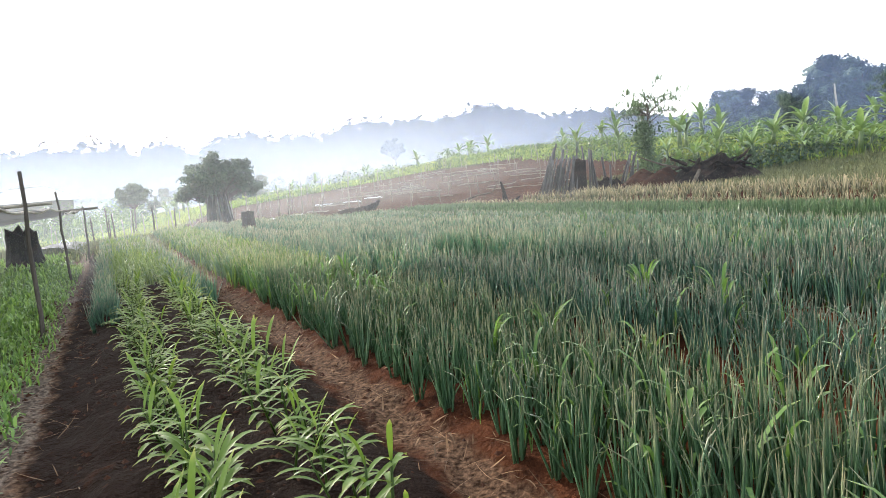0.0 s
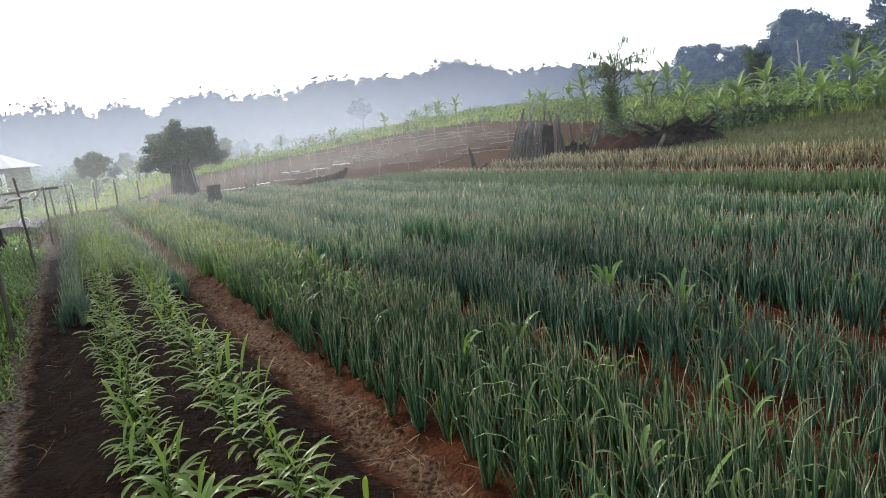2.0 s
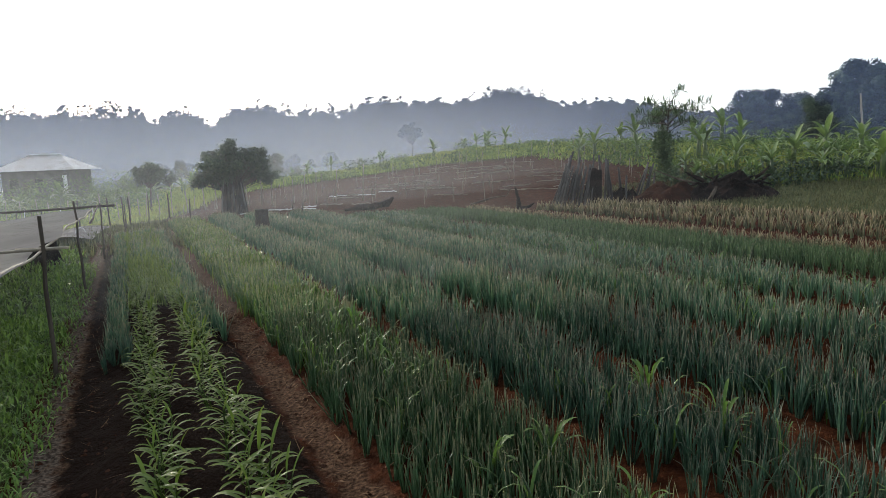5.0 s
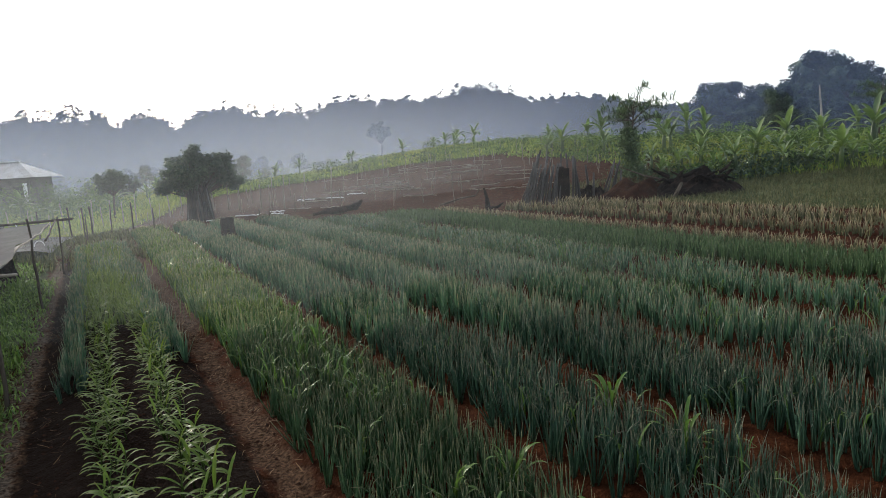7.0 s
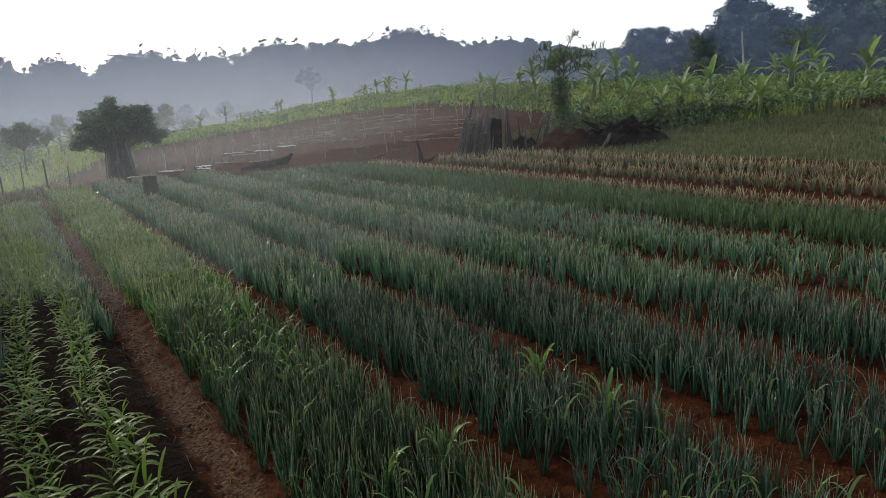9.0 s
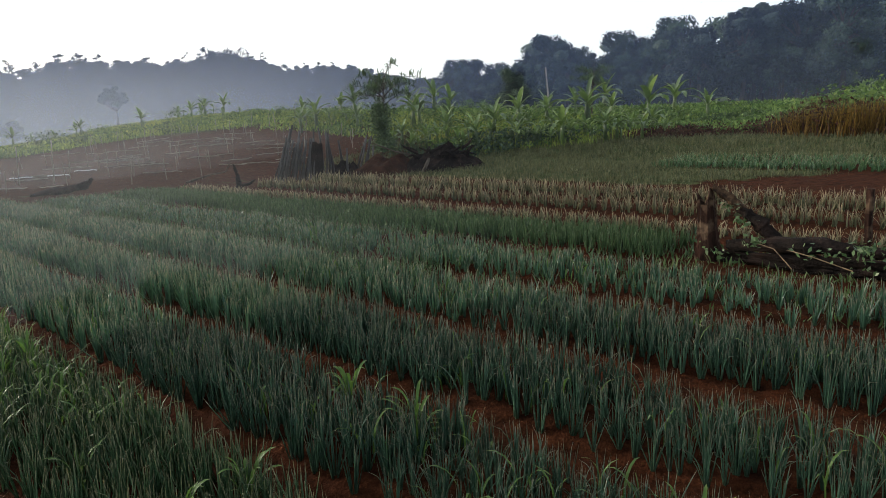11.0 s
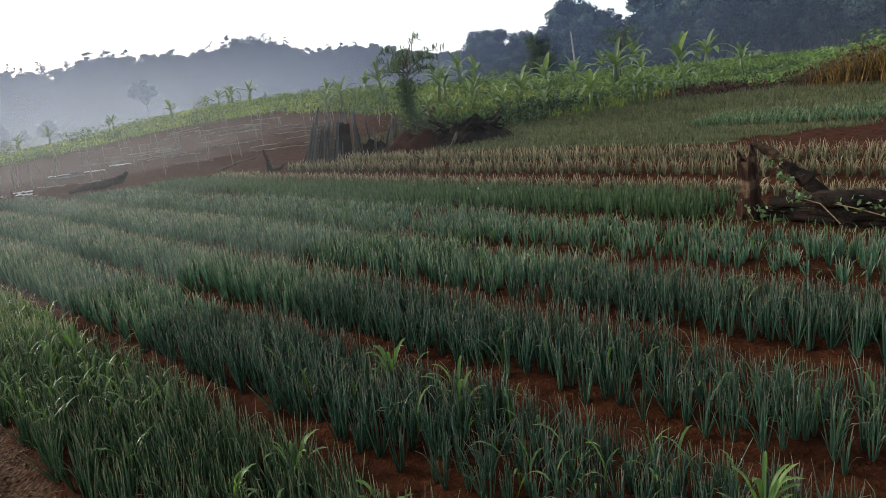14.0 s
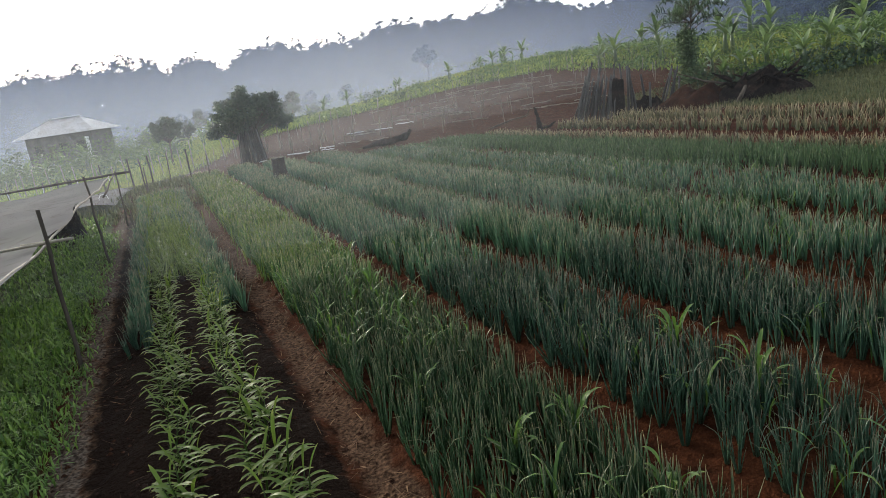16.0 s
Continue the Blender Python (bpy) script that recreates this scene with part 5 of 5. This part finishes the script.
coil = thing("rope", "loosely coiled tan rope lying on red earth", "rope", data=rope([(2.7, 1.38), (2.9, 1.5), (3.2, 1.63), (3.42, 1.72), (3.62, 1.66), (3.8, 1.72), (4.0, 1.78), (4.25, 1.86), (4.42, 1.95), (4.4, 2.06), (4.2, 2.08), (4.1, 1.98), (4.2, 1.84), (4.45, 1.72)]))
part("strand", rope([(2.72, 1.42), (2.95, 1.45), (3.15, 1.48), (3.4, 1.55), (3.58, 1.62), (3.66, 1.74), (3.85, 1.72), (4.1, 1.78)]), None, coil)
part("strand", rope([(4.1, 1.78), (4.32, 1.98), (4.5, 1.98), (4.36, 1.78), (4.26, 1.72), (4.5, 1.66)]), None, coil)
part("strand", rope([(2.68, 1.34), (2.98, 1.55), (3.28, 1.56), (3.5, 1.68), (3.72, 1.66), (3.95, 1.8), (4.3, 1.9)]), None, coil)
rng = np.random.default_rng(5)
heap("litter_bag", "crumpled white plastic bag among straw", "plastic bag", 6.25, 1.95, 0.07, 0.05, 0.09, PLASTIC, 2, 0.06)
rough_log("beam", "weathered beam lying by the bush", [(13.6, 4.75, 0.18), (12.9, 4.2, 0.12), (12.1, 3.6, 0.06)], [0.035, 0.04, 0.035], OLD_WOOD, 55, "beam", 0.05, 5)
x, y = xy(17.0, 0.2)
bm = bmesh.new()
ring = []
for i in range(20):
    a = 2 * math.pi * i / 20
    ring.append([bm.verts.new(((0.2 + 0.06 * math.cos(b)) * math.cos(a), (0.2 + 0.06 * math.cos(b)) * math.sin(a), 0.05 + 0.055 * math.sin(b))) for b in (2 * math.pi * k / 8 for k in range(8))])
for i in range(20):
    for k in range(8):
        bm.faces.new((ring[i][k], ring[(i + 1) % 20][k], ring[(i + 1) % 20][(k + 1) % 8], ring[i][(k + 1) % 8])).smooth = True
thing("tyre", "old dark tyre lying on red earth", "tyre", data=finish(bm, "tyre", RUBBER), at=on_ground(x, y))
rough_log("branch", "dead branch on the red path", [(*xy(17.0, -1.0), 0.2), (*xy(17.2, -1.8), 0.28), (*xy(17.3, -2.6), 0.36)], [0.05, 0.04, 0.02], CHAR, 56, "branch")
ragged_stump("burnt_stump", "charred stump on the grassy bank", "tree stump", *xy(23.5, -9.2), 0.9, 0.3, CHAR, 57)


# ---- bushes and tall weeds on the right ----
def bush(name, label, x, y, radius, height, n, leaf, material, seed):
    global rng
    rng = np.random.default_rng(seed)
    random.seed(seed)
    root = thing(name, label, "bush", at=on_ground(x, y))
    soup, bm = Soup(), bmesh.new()
    for i in range(60):
        a, r = random.uniform(0, 6.28), radius * random.random() ** 0.5
        z = height * (1 - 0.55 * (r / radius) ** 2) * random.uniform(0.75, 1.05)
        tip = Vector((r * math.cos(a), r * math.sin(a), z))
        tube(bm, limb_pts((tip.x * 0.3, tip.y * 0.3, 0), tip, 0.08, 3), [0.02, 0.015, 0.01, 0.006], 4)
        k = n // 60
        tone = random.uniform(0, 0.6)
        sprig = np.array(tip)[None] + lump_points(k // 3, (0, 0, 0), (0.2, 0.2, 0.16), 0.2)
        # yellow-green sprig tips; the shade beneath them is put into the leaf tone
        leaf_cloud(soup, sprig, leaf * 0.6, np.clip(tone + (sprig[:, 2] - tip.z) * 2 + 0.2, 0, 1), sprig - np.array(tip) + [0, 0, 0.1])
        base = np.array(tip)[None] * np.array([1, 1, 0]) + rng.normal(0, 0.14, (k, 3)) * [1, 1, 0] + np.stack([np.zeros(k), np.zeros(k), rand(0.15, 0.98, k) * z], 1)
        blades(soup, base, rand(0, 6.28, k), leaf * rand(0.5, 1.1, k), leaf * 0.2, rand(0.2, 1.3, k), rand(0, 0.6, k), 2, 2, "lance")
    part("stems", bm, BARK, root)
    part("foliage", soup.mesh("foliage", material), None, root)


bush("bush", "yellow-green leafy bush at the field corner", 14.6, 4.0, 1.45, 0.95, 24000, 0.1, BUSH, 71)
rng = np.random.default_rng(72)
def weed_growth(x, y):
    """How tall the red weeds stand: low at their far end, full height further on."""
    u, v = us(x, y)
    return 0.26 + 0.74 * (1 - smooth(4.5, 9.0, v))


x, y = strewn(3200, 24.0, 28.0, -11, 13, lambda u, s, x, y: (u > 24.3 + 0.5 * np.sin(s)) & (rand(0, 1, len(u)) < 1.25 - smooth(6, 13, s)))
grass_stuff("tall_weeds", "dense tall dry weeds with dark red stems", "weeds", RED_WEED, x, y, 9, 1.05 * weed_growth(x, y) * rand(0.55, 1.1, len(x)), 0.022, 0.25, 0.25, 0.6, 3)
x, y = strewn(170, 24.0, 26.2, 4.0, 6.6)
grass_stuff("tall_weeds", "tall yellowed grass at the end of the red weeds", "weeds", YELLOW, x, y, 10, 1.05 * weed_growth(x, y), 0.03, 0.25, 0.25, 0.7, 3)


def foliage_bank(name, label, n, u0, u1, s0, s1, high, leaf, material, per=16, keep=None, spread=0.4):
    """Low shrubs, close together: lumps of leaves standing on the slope."""
    s = Soup()
    x, y = strewn(n, u0, u1, s0, s1, keep)
    k = len(x)
    z = ground_z(x, y)
    h = high * rand(0.4, 1.15, k) * (weed_growth(x, y) if material in (RED_WEED, BANK) and u0 > 20 else 1.0)
    h = h * (0.62 + 0.5 * (0.5 + 0.5 * np.sin(x * 1.1 + 1.7 * np.sin(y * 0.6)) * np.sin(y * 0.9 + 1.3 * np.sin(x * 0.5))))
    c = np.stack([np.repeat(x, per), np.repeat(y, per), np.repeat(z, per)], 1)
    c = c + rng.normal(0, spread, c.shape) * [1, 1, 0] + np.stack([np.zeros(k * per), np.zeros(k * per), np.repeat(h, per) * rand(0.1, 1.0, k * per)], 1)
    mid = np.stack([np.repeat(x, per), np.repeat(y, per), np.repeat(z + h * 0.3, per)], 1)
    leaf_cloud(s, c, leaf, np.clip(np.repeat(rand(0, 0.7, k), per) + rng.normal(0.1, 0.12, k * per), 0, 1), c - mid + [0, 0, 0.15])
    return thing(name, label, "shrubs", "", "stuff", s.mesh(name, material))


foliage_bank("shrubs", "dusky red-brown leafy weeds on the bank", 1700, 24.2, 28.5, -11, 12, 1.2, 0.14, RED_WEED, 24, lambda u, s, x, y: u > 24.4 + 0.5 * np.sin(s), 0.3)
foliage_bank("shrubs", "leafy green shrubs on the bank", 3400, 25.5, 40, -18, 16, 1.85, 0.17, BANK, 28, lambda u, s, x, y: u > 25.9 + 0.5 * np.sin(s * 1.3), 0.5)
foliage_bank("shrubs", "leafy dark green shrubs on the slope", 1300, 36, 64, -22, 40, 1.5, 0.26, BANK, 34, None, 0.9)
x, y = strewn(3600, 14.4, 20, 3.5, 20, lambda u, s, x, y: (u > 17.2 - 2.9 * np.clip((s - 3) / 4, 0, 1)) & ((s > 7.5) | (u < 17.2)))
grass_stuff("slope_grass", "dull olive grass on the slope above the path", "grass", OLIVE, x, y, 9, 0.17, 0.016, 0.13, 0.7, 0.9, 2)
x, y = strewn(5200, 19.6, 24.5, -12, 22)
grass_stuff("slope_grass", "rough grass on the upper terrace", "grass", OLIVE, x, y, 9, 0.2, 0.02, 0.14, 0.7, 0.9, 2)


# ---- slope beyond the field: grass, shrubs, bananas ----
def in_view(x, y, lo, hi):
    az = np.degrees(np.arctan2(x, y))
    return (az > lo) & (az < hi)


def slope_keep(u, s, x, y):
    top = 37.2 - 0.6 * np.clip(-4 - x, 0, 9) - 1.6 * np.clip(x - 3, 0, 5)
    plot = (y < top) & (x > -12) & (x < 9.5)
    return (y > 25.5 - np.clip(x - 8, 0, 6) * 0.7) & ~plot & (np.hypot(x, y) < 66) & (u < 34) & in_view(x, y, -48, 60)


x, y = strewn(60000, -50, 34, -5, 75, slope_keep)
grass_stuff("slope_grass", "bright green grass and low crops on the slope", "grass", SLOPE, x, y, 6, 0.34, 0.05, 0.2, 0.4, 0.6, 2)
foliage_bank("shrubs", "low leafy crops on the slope", 1900, 8, 32, 14, 42, 0.42, 0.15, BANK, 18, lambda u, s, x, y: slope_keep(u, s, x, y) & (y > 22), 0.35)
foliage_bank("shrubs", "taller leafy shrubs scattered on the slope", 46, 8, 34, 16, 46, 1.0, 0.13, BANK, 220, lambda u, s, x, y: slope_keep(u, s, x, y) & (y > 24), 0.42)
foliage_bank("shrubs", "dark shrubs along the foot of the slope", 1500, 14, 24, 13, 30, 0.65, 0.16, CITRUS, 22, lambda u, s, x, y: (np.abs(y - (24.5 - 0.12 * (x - 8) ** 1.0)) < 1.1) & (x > 8), 0.4)
foliage_bank("shrubs", "hedge of green leaves along the plot", 900, -12, 22, 20, 48, 0.55, 0.17, SLOPE, 20, lambda u, s, x, y: np.abs(y - (38 - 0.6 * np.clip(-4 - x, 0, 9) - 1.6 * np.clip(x - 3, 0, 5))) < 1.2, 0.35)
foliage_bank("shrubs", "misty shrubs round the house", 520, -30, 2, 44, 72, 2.5, 0.16, BANK, 140, lambda u, s, x, y: (np.hypot(x + 33, y - 51) < 9) & (y < 55), 0.36)
foliage_bank("shrubs", "misty shrubs in the valley", 700, -45, 2, 30, 80, 1.0, 0.16, BANK, 70, lambda u, s, x, y: (y > 34) & (u < 0.5 * s - 16),0.35)


def banana(seed, height, leaf_material=None):
    random.seed(seed)
    root = thing("banana_plant", "banana plant with broad arching green leaves", "banana plant", "banana plants on the slope")
    bm = bmesh.new()
    tube(bm, [(0, 0, -0.1), (0.02, 0, height * 0.3), (0, 0.02, height * 0.55)], [0.11, 0.09, 0.05], 8, 0.05)
    part("pseudostem", bm, BANANA, root)
    n = random.randint(6, 9)
    for i in range(n):
        s = Soup()
        up = i / n
        blades(s, np.array([[0, 0, height * (0.42 + 0.12 * up)]]), i * 2.4 + random.uniform(-0.4, 0.4), height * random.uniform(0.42, 0.66) * (0.78 + 0.3 * (1 - up)), height * random.uniform(0.07, 0.11) * (1.1 - 0.3 * up),
               0.18 + 0.75 * (1 - up), random.uniform(0.6, 1.5) * (1.3 - 0.9 * up), 7, 3, "broad", 0.4)
        part("leaf", s.mesh("leaf", leaf_material or BANANA), None, root)
    return root


def put_all(kinds, places, seed, lo=0.8, hi=1.2):
    random.seed(seed)
    for i, (x, y, k) in enumerate(places):
        m = on_ground(x, y, random.uniform(0, 6.28), k * random.uniform(lo, hi))
        if i < len(kinds):
            kinds[i].matrix_basis = m
        else:
            copy_thing(kinds[random.randrange(len(kinds))], m)


random.seed(81)
def feathery_tree(label, x, y, height, spread, seed, column=True):
    """A slender stem clothed in leaves below, with long feathery boughs above."""
    global rng
    random.seed(seed)
    rng = np.random.default_rng(seed)
    root = thing("slender_tree", label, "tree", at=on_ground(x, y))
    bm, soup, low = bmesh.new(), Soup(), Soup()
    tube(bm, limb_pts((0, 0, -0.1), (0.12 * spread, 0, height * 0.95), 0.05, 7), [0.05, 0.045, 0.04, 0.035, 0.03, 0.022, 0.016, 0.008], 7, 0.08)
    for i in range(15):
        a, z = i * 2.4 + random.uniform(-0.4, 0.4), height * random.uniform(0.5, 0.8)
        out, rise = spread * random.uniform(0.45, 1.0), height * random.uniform(0.02, 0.22)
        pts = [Vector((0.08 * spread + out * math.cos(a) * t, out * math.sin(a) * t, z + rise * math.sin(t * 2.3))) for t in (0, 0.2, 0.4, 0.6, 0.8, 1.0)]
        tube(bm, pts, [0.018, 0.015, 0.012, 0.009, 0.006, 0.003], 5)
        k = 65
        t = rand(0.25, 1.0, k) * 5
        j = np.minimum(t.astype(int), 4)
        q = np.array([tuple(v) for v in pts])
        base = q[j] + (q[j + 1] - q[j]) * (t - j)[:, None]
        blades(soup, base + rng.normal(0, 0.03, base.shape), rand(0, 6.28, k), rand(0.18, 0.42, k) * height / 3.4, 0.036 * height / 3.4, rand(0.3, 1.9, k), rand(0.2, 1.0, k), 3, 2, "lance")
    if column:
        n = 2600
        z = rand(0.08, 1.0, n) ** 0.9 * height * 0.58
        rad = (0.48 + 0.15 * np.sin(z * 5.0)) * (1.15 - 0.28 * z) * np.abs(rng.normal(0, 0.6, n))
        a = rand(0, 6.283, n)
        leaf_cloud(low, np.stack([rad * np.cos(a) + 0.05 * np.sin(z * 3), rad * np.sin(a), z], 1), 0.13)
        part("lower_foliage", low.mesh("lower_foliage", FEATHER), None, root)
    part("trunk", bm, BARK, root)
    part("boughs", soup.mesh("boughs", FEATHER), None, root)


feathery_tree("slender tree clothed in leaves with feathery upper boughs", 7.3, 25.2, 3.4, 1.85, 83)
feathery_tree("small dark feathery tree on the slope", 9.4, 33.0, 2.2, 0.8, 84, False)
feathery_tree("small dark feathery tree on the slope", 22.6, 34.5, 3.2, 1.6, 85, False)
random.seed(81)
places = [(14.3, 27.5, 1.05), (17.5, 27.0, 1.05), (19.8, 25.6, 1.15), (11.6, 29.0, 0.95), (23.0, 25.5, 0.9), ]
for i in range(52):
    az, r = radians(17 + 22 * i / 52 + random.uniform(-0.5, 0.5)), random.uniform(25.6, 28.8)
    places.append((r * math.sin(az), r * math.cos(az), random.uniform(0.42, 0.62)))
for i in range(64):
    az, r = radians(random.uniform(9, 41)), random.uniform(31, 40)
    places.append((r * math.sin(az), r * math.cos(az), random.uniform(0.7, 0.95) if i % 4 == 0 else random.uniform(0.3, 0.5)))
for i in range(30):
    az, r = radians(random.uniform(-35, 5)), random.uniform(44, 62)
    places.append((r * math.sin(az), r * math.cos(az), random.uniform(0.4, 0.75)))
for i in range(22):
    x, y = random.uniform(-34, -16), random.uniform(36, 55)
    places.append((x, y, random.uniform(0.5, 0.9)))
places += [(0.9, 56, 0.95), (3.3, 56, 0.7), (24.5, 36, 1.1), (31, 24, 0.8), (14.5, 44, 0.9)]
for x, y, k, turn in ((39.9, 19.0, 2.45, 0.4), (41.6, 18.3, 2.2, 2.6)):
    tall = banana(97, 1.9)
    tall.matrix_basis = on_ground(x, y, turn, k) @ Matrix.Diagonal((0.9, 0.9, 1.05, 1))
    for leaf in tall.children:
        if "leaf" in leaf.name:
            leaf.scale = (1.0, 1.0, 1.08)
put_all([banana(90 + k, 1.9) for k in range(5)], places, 82)

# ---- woods ----
NEAR_RIDGE = ((19.0, 2.6), (21.5, 3.9), (24.0, 4.3), (25.0, 4.9), (26.5, 4.1), (28.5, 4.8), (30.7, 4.9), (33.0, 3.9), (35.7, 4.9), (38.4, 4.8), (39.5, 5.4), (40.2, 6.1), (41.2, 5.3), (43.5, 5.9), (45.0, 6.2), (50.0, 6.3), (57.0, 5.6), (62.0, 3.6), (80.0, 3.2))
FAR_RIDGE = ((-60, 4.3), (-34, 4.4), (-27.5, 4.8), (-24.8, 4.1), (-22.5, 4.4), (-20.5, 3.5), (-18, 5.0), (-15, 4.9), (-12.5, 4.35), (-10, 4.7), (-6.5, 5.1), (-2.7, 4.7), (0.7, 5.0), (4, 5.6), (6.8, 4.8), (10, 4.2), (13.7, 4.1), (16.8, 3.2), (19, 2.8), (30, 2.8))


def ridge(deg, r, line):
    """Height of the tree tops: line gives the skyline's rise in degrees by bearing."""
    return 1.75 + r * math.tan(radians(float(np.interp(deg, [p[0] for p in line], [p[1] for p in line]))))


def forest_kind(seed, height, spread):
    return tree("forest_tree", "tall dense dark green forest tree", "tree", (0, 0, 0), height, spread, 0.16, height * 0.5, 30, 7800, 0.32, FOREST, BARK, seed, "trees of the wood", 0.12, 0.5)


random.seed(100)
HEIGHTS = [random.uniform(8.8, 10.2) for k in range(7)]
kinds = [forest_kind(100 + k, HEIGHTS[k], random.uniform(2.4, 4.3)) for k in range(7)]
random.seed(101)
for i in range(330):
    deg = random.uniform(20.3, 80)
    az, r, k = radians(deg), random.uniform(86, 125), i % 7
    x, y = r * math.sin(az), r * math.cos(az)
    size = (ridge(deg, r, NEAR_RIDGE) - gz(x, y)) / HEIGHTS[k] * (random.uniform(1.0, 1.1) if i % 9 == 0 else random.uniform(0.7, 1.0))
    m = on_ground(x, y, random.uniform(0, 6.28), size * (0.94 + 0.2 * float(smooth(37, 42, deg))))
    if i < 7:
        kinds[i].matrix_basis = m
    else:
        copy_thing(kinds[k], m)
pole("bare_trunk", "pale bare dead tree trunk at the wood edge", "tree trunk", (29.8, 52.0, 0.6), (29.4, 52.0, 5.3), 0.11, 0.05, PALE_BARK)
random.seed(103)
for i in range(45):
    az, r = radians(random.uniform(-29, -11)), random.uniform(62, 120)
    copy_thing(kinds[random.randrange(len(kinds))], on_ground(r * math.sin(az), r * math.cos(az), random.uniform(0, 6.28), random.uniform(0.16, 0.3)))


def far_woods():
    """Woods on the far hills: crowns of leaf lumps, tall open trees and bare trunks between."""
    global rng
    rng = np.random.default_rng(110)
    soup, bm = Soup(), bmesh.new()
    random.seed(110)
    for i in range(620):
        deg, r = random.uniform(-60, 26), random.uniform(165, 262)
        az = radians(deg)
        x, y = r * math.sin(az), r * math.cos(az)
        z = gz(x, y)
        back = r > 215
        h = (ridge(deg, r, FAR_RIDGE) - z) * (random.uniform(0.88, 1.1) if back else random.uniform(0.62, 0.88))
        w = max(7.0, h) * random.uniform(0.2, 0.32)
        if back and random.random() < (0.42 if deg < -4 else 0.25):
            h, w = (ridge(deg, r, FAR_RIDGE) - z) * random.uniform(1.08, 1.3), w * 0.8
            for k in range(12):
                t = random.random()
                c = (x + random.uniform(-1, 1) * w * (1.05 - 0.6 * t), y, z + h * (0.35 + 0.6 * t))
                q = w * random.uniform(0.22, 0.5)
                leaf_cloud(soup, lump_points(60, c, (q, q, q * 0.55), 0.2), 0.42)
            tube(bm, [(x, y, z - 1), (x, y, z + h * 0.92)], [0.25, 0.12], 5)
        else:
            for k in range(8):
                a, q = random.uniform(0, 6.28), w * random.random() ** 0.6
                c = np.array((x + q * math.cos(a), y + q * math.sin(a), z + h * random.uniform(0.5, 0.93)))
                p = lump_points(80, c, (w * 0.5, w * 0.5, w * 0.38), 0.4)
                leaf_cloud(soup, p, 0.75, np.full(80, random.random()), p - c + [0, 0, 0.6])
            tube(bm, [(x, y, z - 1), (x, y, z + h * 0.8)], [0.3, 0.2], 5)
        p = lump_points(250, (x, y, z + h * 0.34), (w * 1.5, w * 1.5, h * 0.44), 0.2)
        leaf_cloud(soup, p, 2.0, None, p - np.array((x, y, z)))
    woods = thing("far_woods", "hazy wooded hills behind the farm", "woods", "", "stuff", soup.mesh("far_woods", HAZY))
    part("trunks", bm, BARK, woods)


far_woods()


# ---- translucent sheets that imitate haze over field and valley ----
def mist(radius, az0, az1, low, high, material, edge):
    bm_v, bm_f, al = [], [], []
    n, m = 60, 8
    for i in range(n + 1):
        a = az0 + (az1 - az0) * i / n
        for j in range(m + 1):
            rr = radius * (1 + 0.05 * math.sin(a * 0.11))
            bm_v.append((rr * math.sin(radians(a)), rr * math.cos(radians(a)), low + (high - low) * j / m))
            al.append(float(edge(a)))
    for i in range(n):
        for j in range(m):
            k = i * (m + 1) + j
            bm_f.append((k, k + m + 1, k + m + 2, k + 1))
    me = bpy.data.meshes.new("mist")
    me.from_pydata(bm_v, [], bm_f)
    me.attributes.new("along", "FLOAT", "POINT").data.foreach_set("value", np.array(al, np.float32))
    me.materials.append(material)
    return thing("mist", "upright translucent sheet standing in for haze over field and valley", "mist", "", "stuff", me)


# denser on the left, imitating sunward haze and lens glare there
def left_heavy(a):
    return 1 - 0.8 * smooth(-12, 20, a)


mist(8.0, -75, 40, -0.5, 3.0, haze_sheet_material("thin_haze_sheet", 0.048, 2.8, 0.2), lambda a: 1 - float(smooth(5, 38, a)))
mist(11.5, -75, 50, -0.5, 3.2, haze_sheet_material("low_haze_sheet", 0.045, 3.0, 0.15), lambda a: 1 - 0.95 * float(smooth(-18, 20, a)))
mist(16.5, -75, 60, -0.5, 4.0, haze_sheet_material("bed_haze_sheet", 0.05, 3.6, 0.12), lambda a: 1 - 0.95 * float(smooth(-16, 16, a)))
mist(26.2, -75, 75, -1, 5, haze_sheet_material("field_haze_sheet", 0.075, 4.5, 0.1), left_heavy)
mist(29, -75, 75, -2, 7, haze_sheet_material("slope_haze_sheet", 0.06, 5.5, 0.07), lambda a: 1 - 0.75 * smooth(-5, 30, a))
mist(42, -75, 60, -3, 9, haze_sheet_material("near_haze_sheet", 0.045, 5, 0.05), left_heavy)
# the tint of distance haze is put into these sheets' tones
mist(72, -75, 70, -3, 16, haze_sheet_material("mid_haze_sheet", 0.18, 9, 0.03, (0.8, 0.86, 0.85)), left_heavy)
mist(86, -75, 90, -3, 30, haze_sheet_material("wood_haze_sheet", 0.23, 40, 0.03, (0.5, 0.64, 1.0)), lambda a: 1 - 0.15 * float(smooth(28, 44, a)))
mist(140, -80, 40, -3, 34, haze_sheet_material("far_haze_sheet", 0.2, 20, 0.02, (0.68, 0.76, 0.82)), lambda a: 1 - 0.3 * smooth(-10, 14, a))
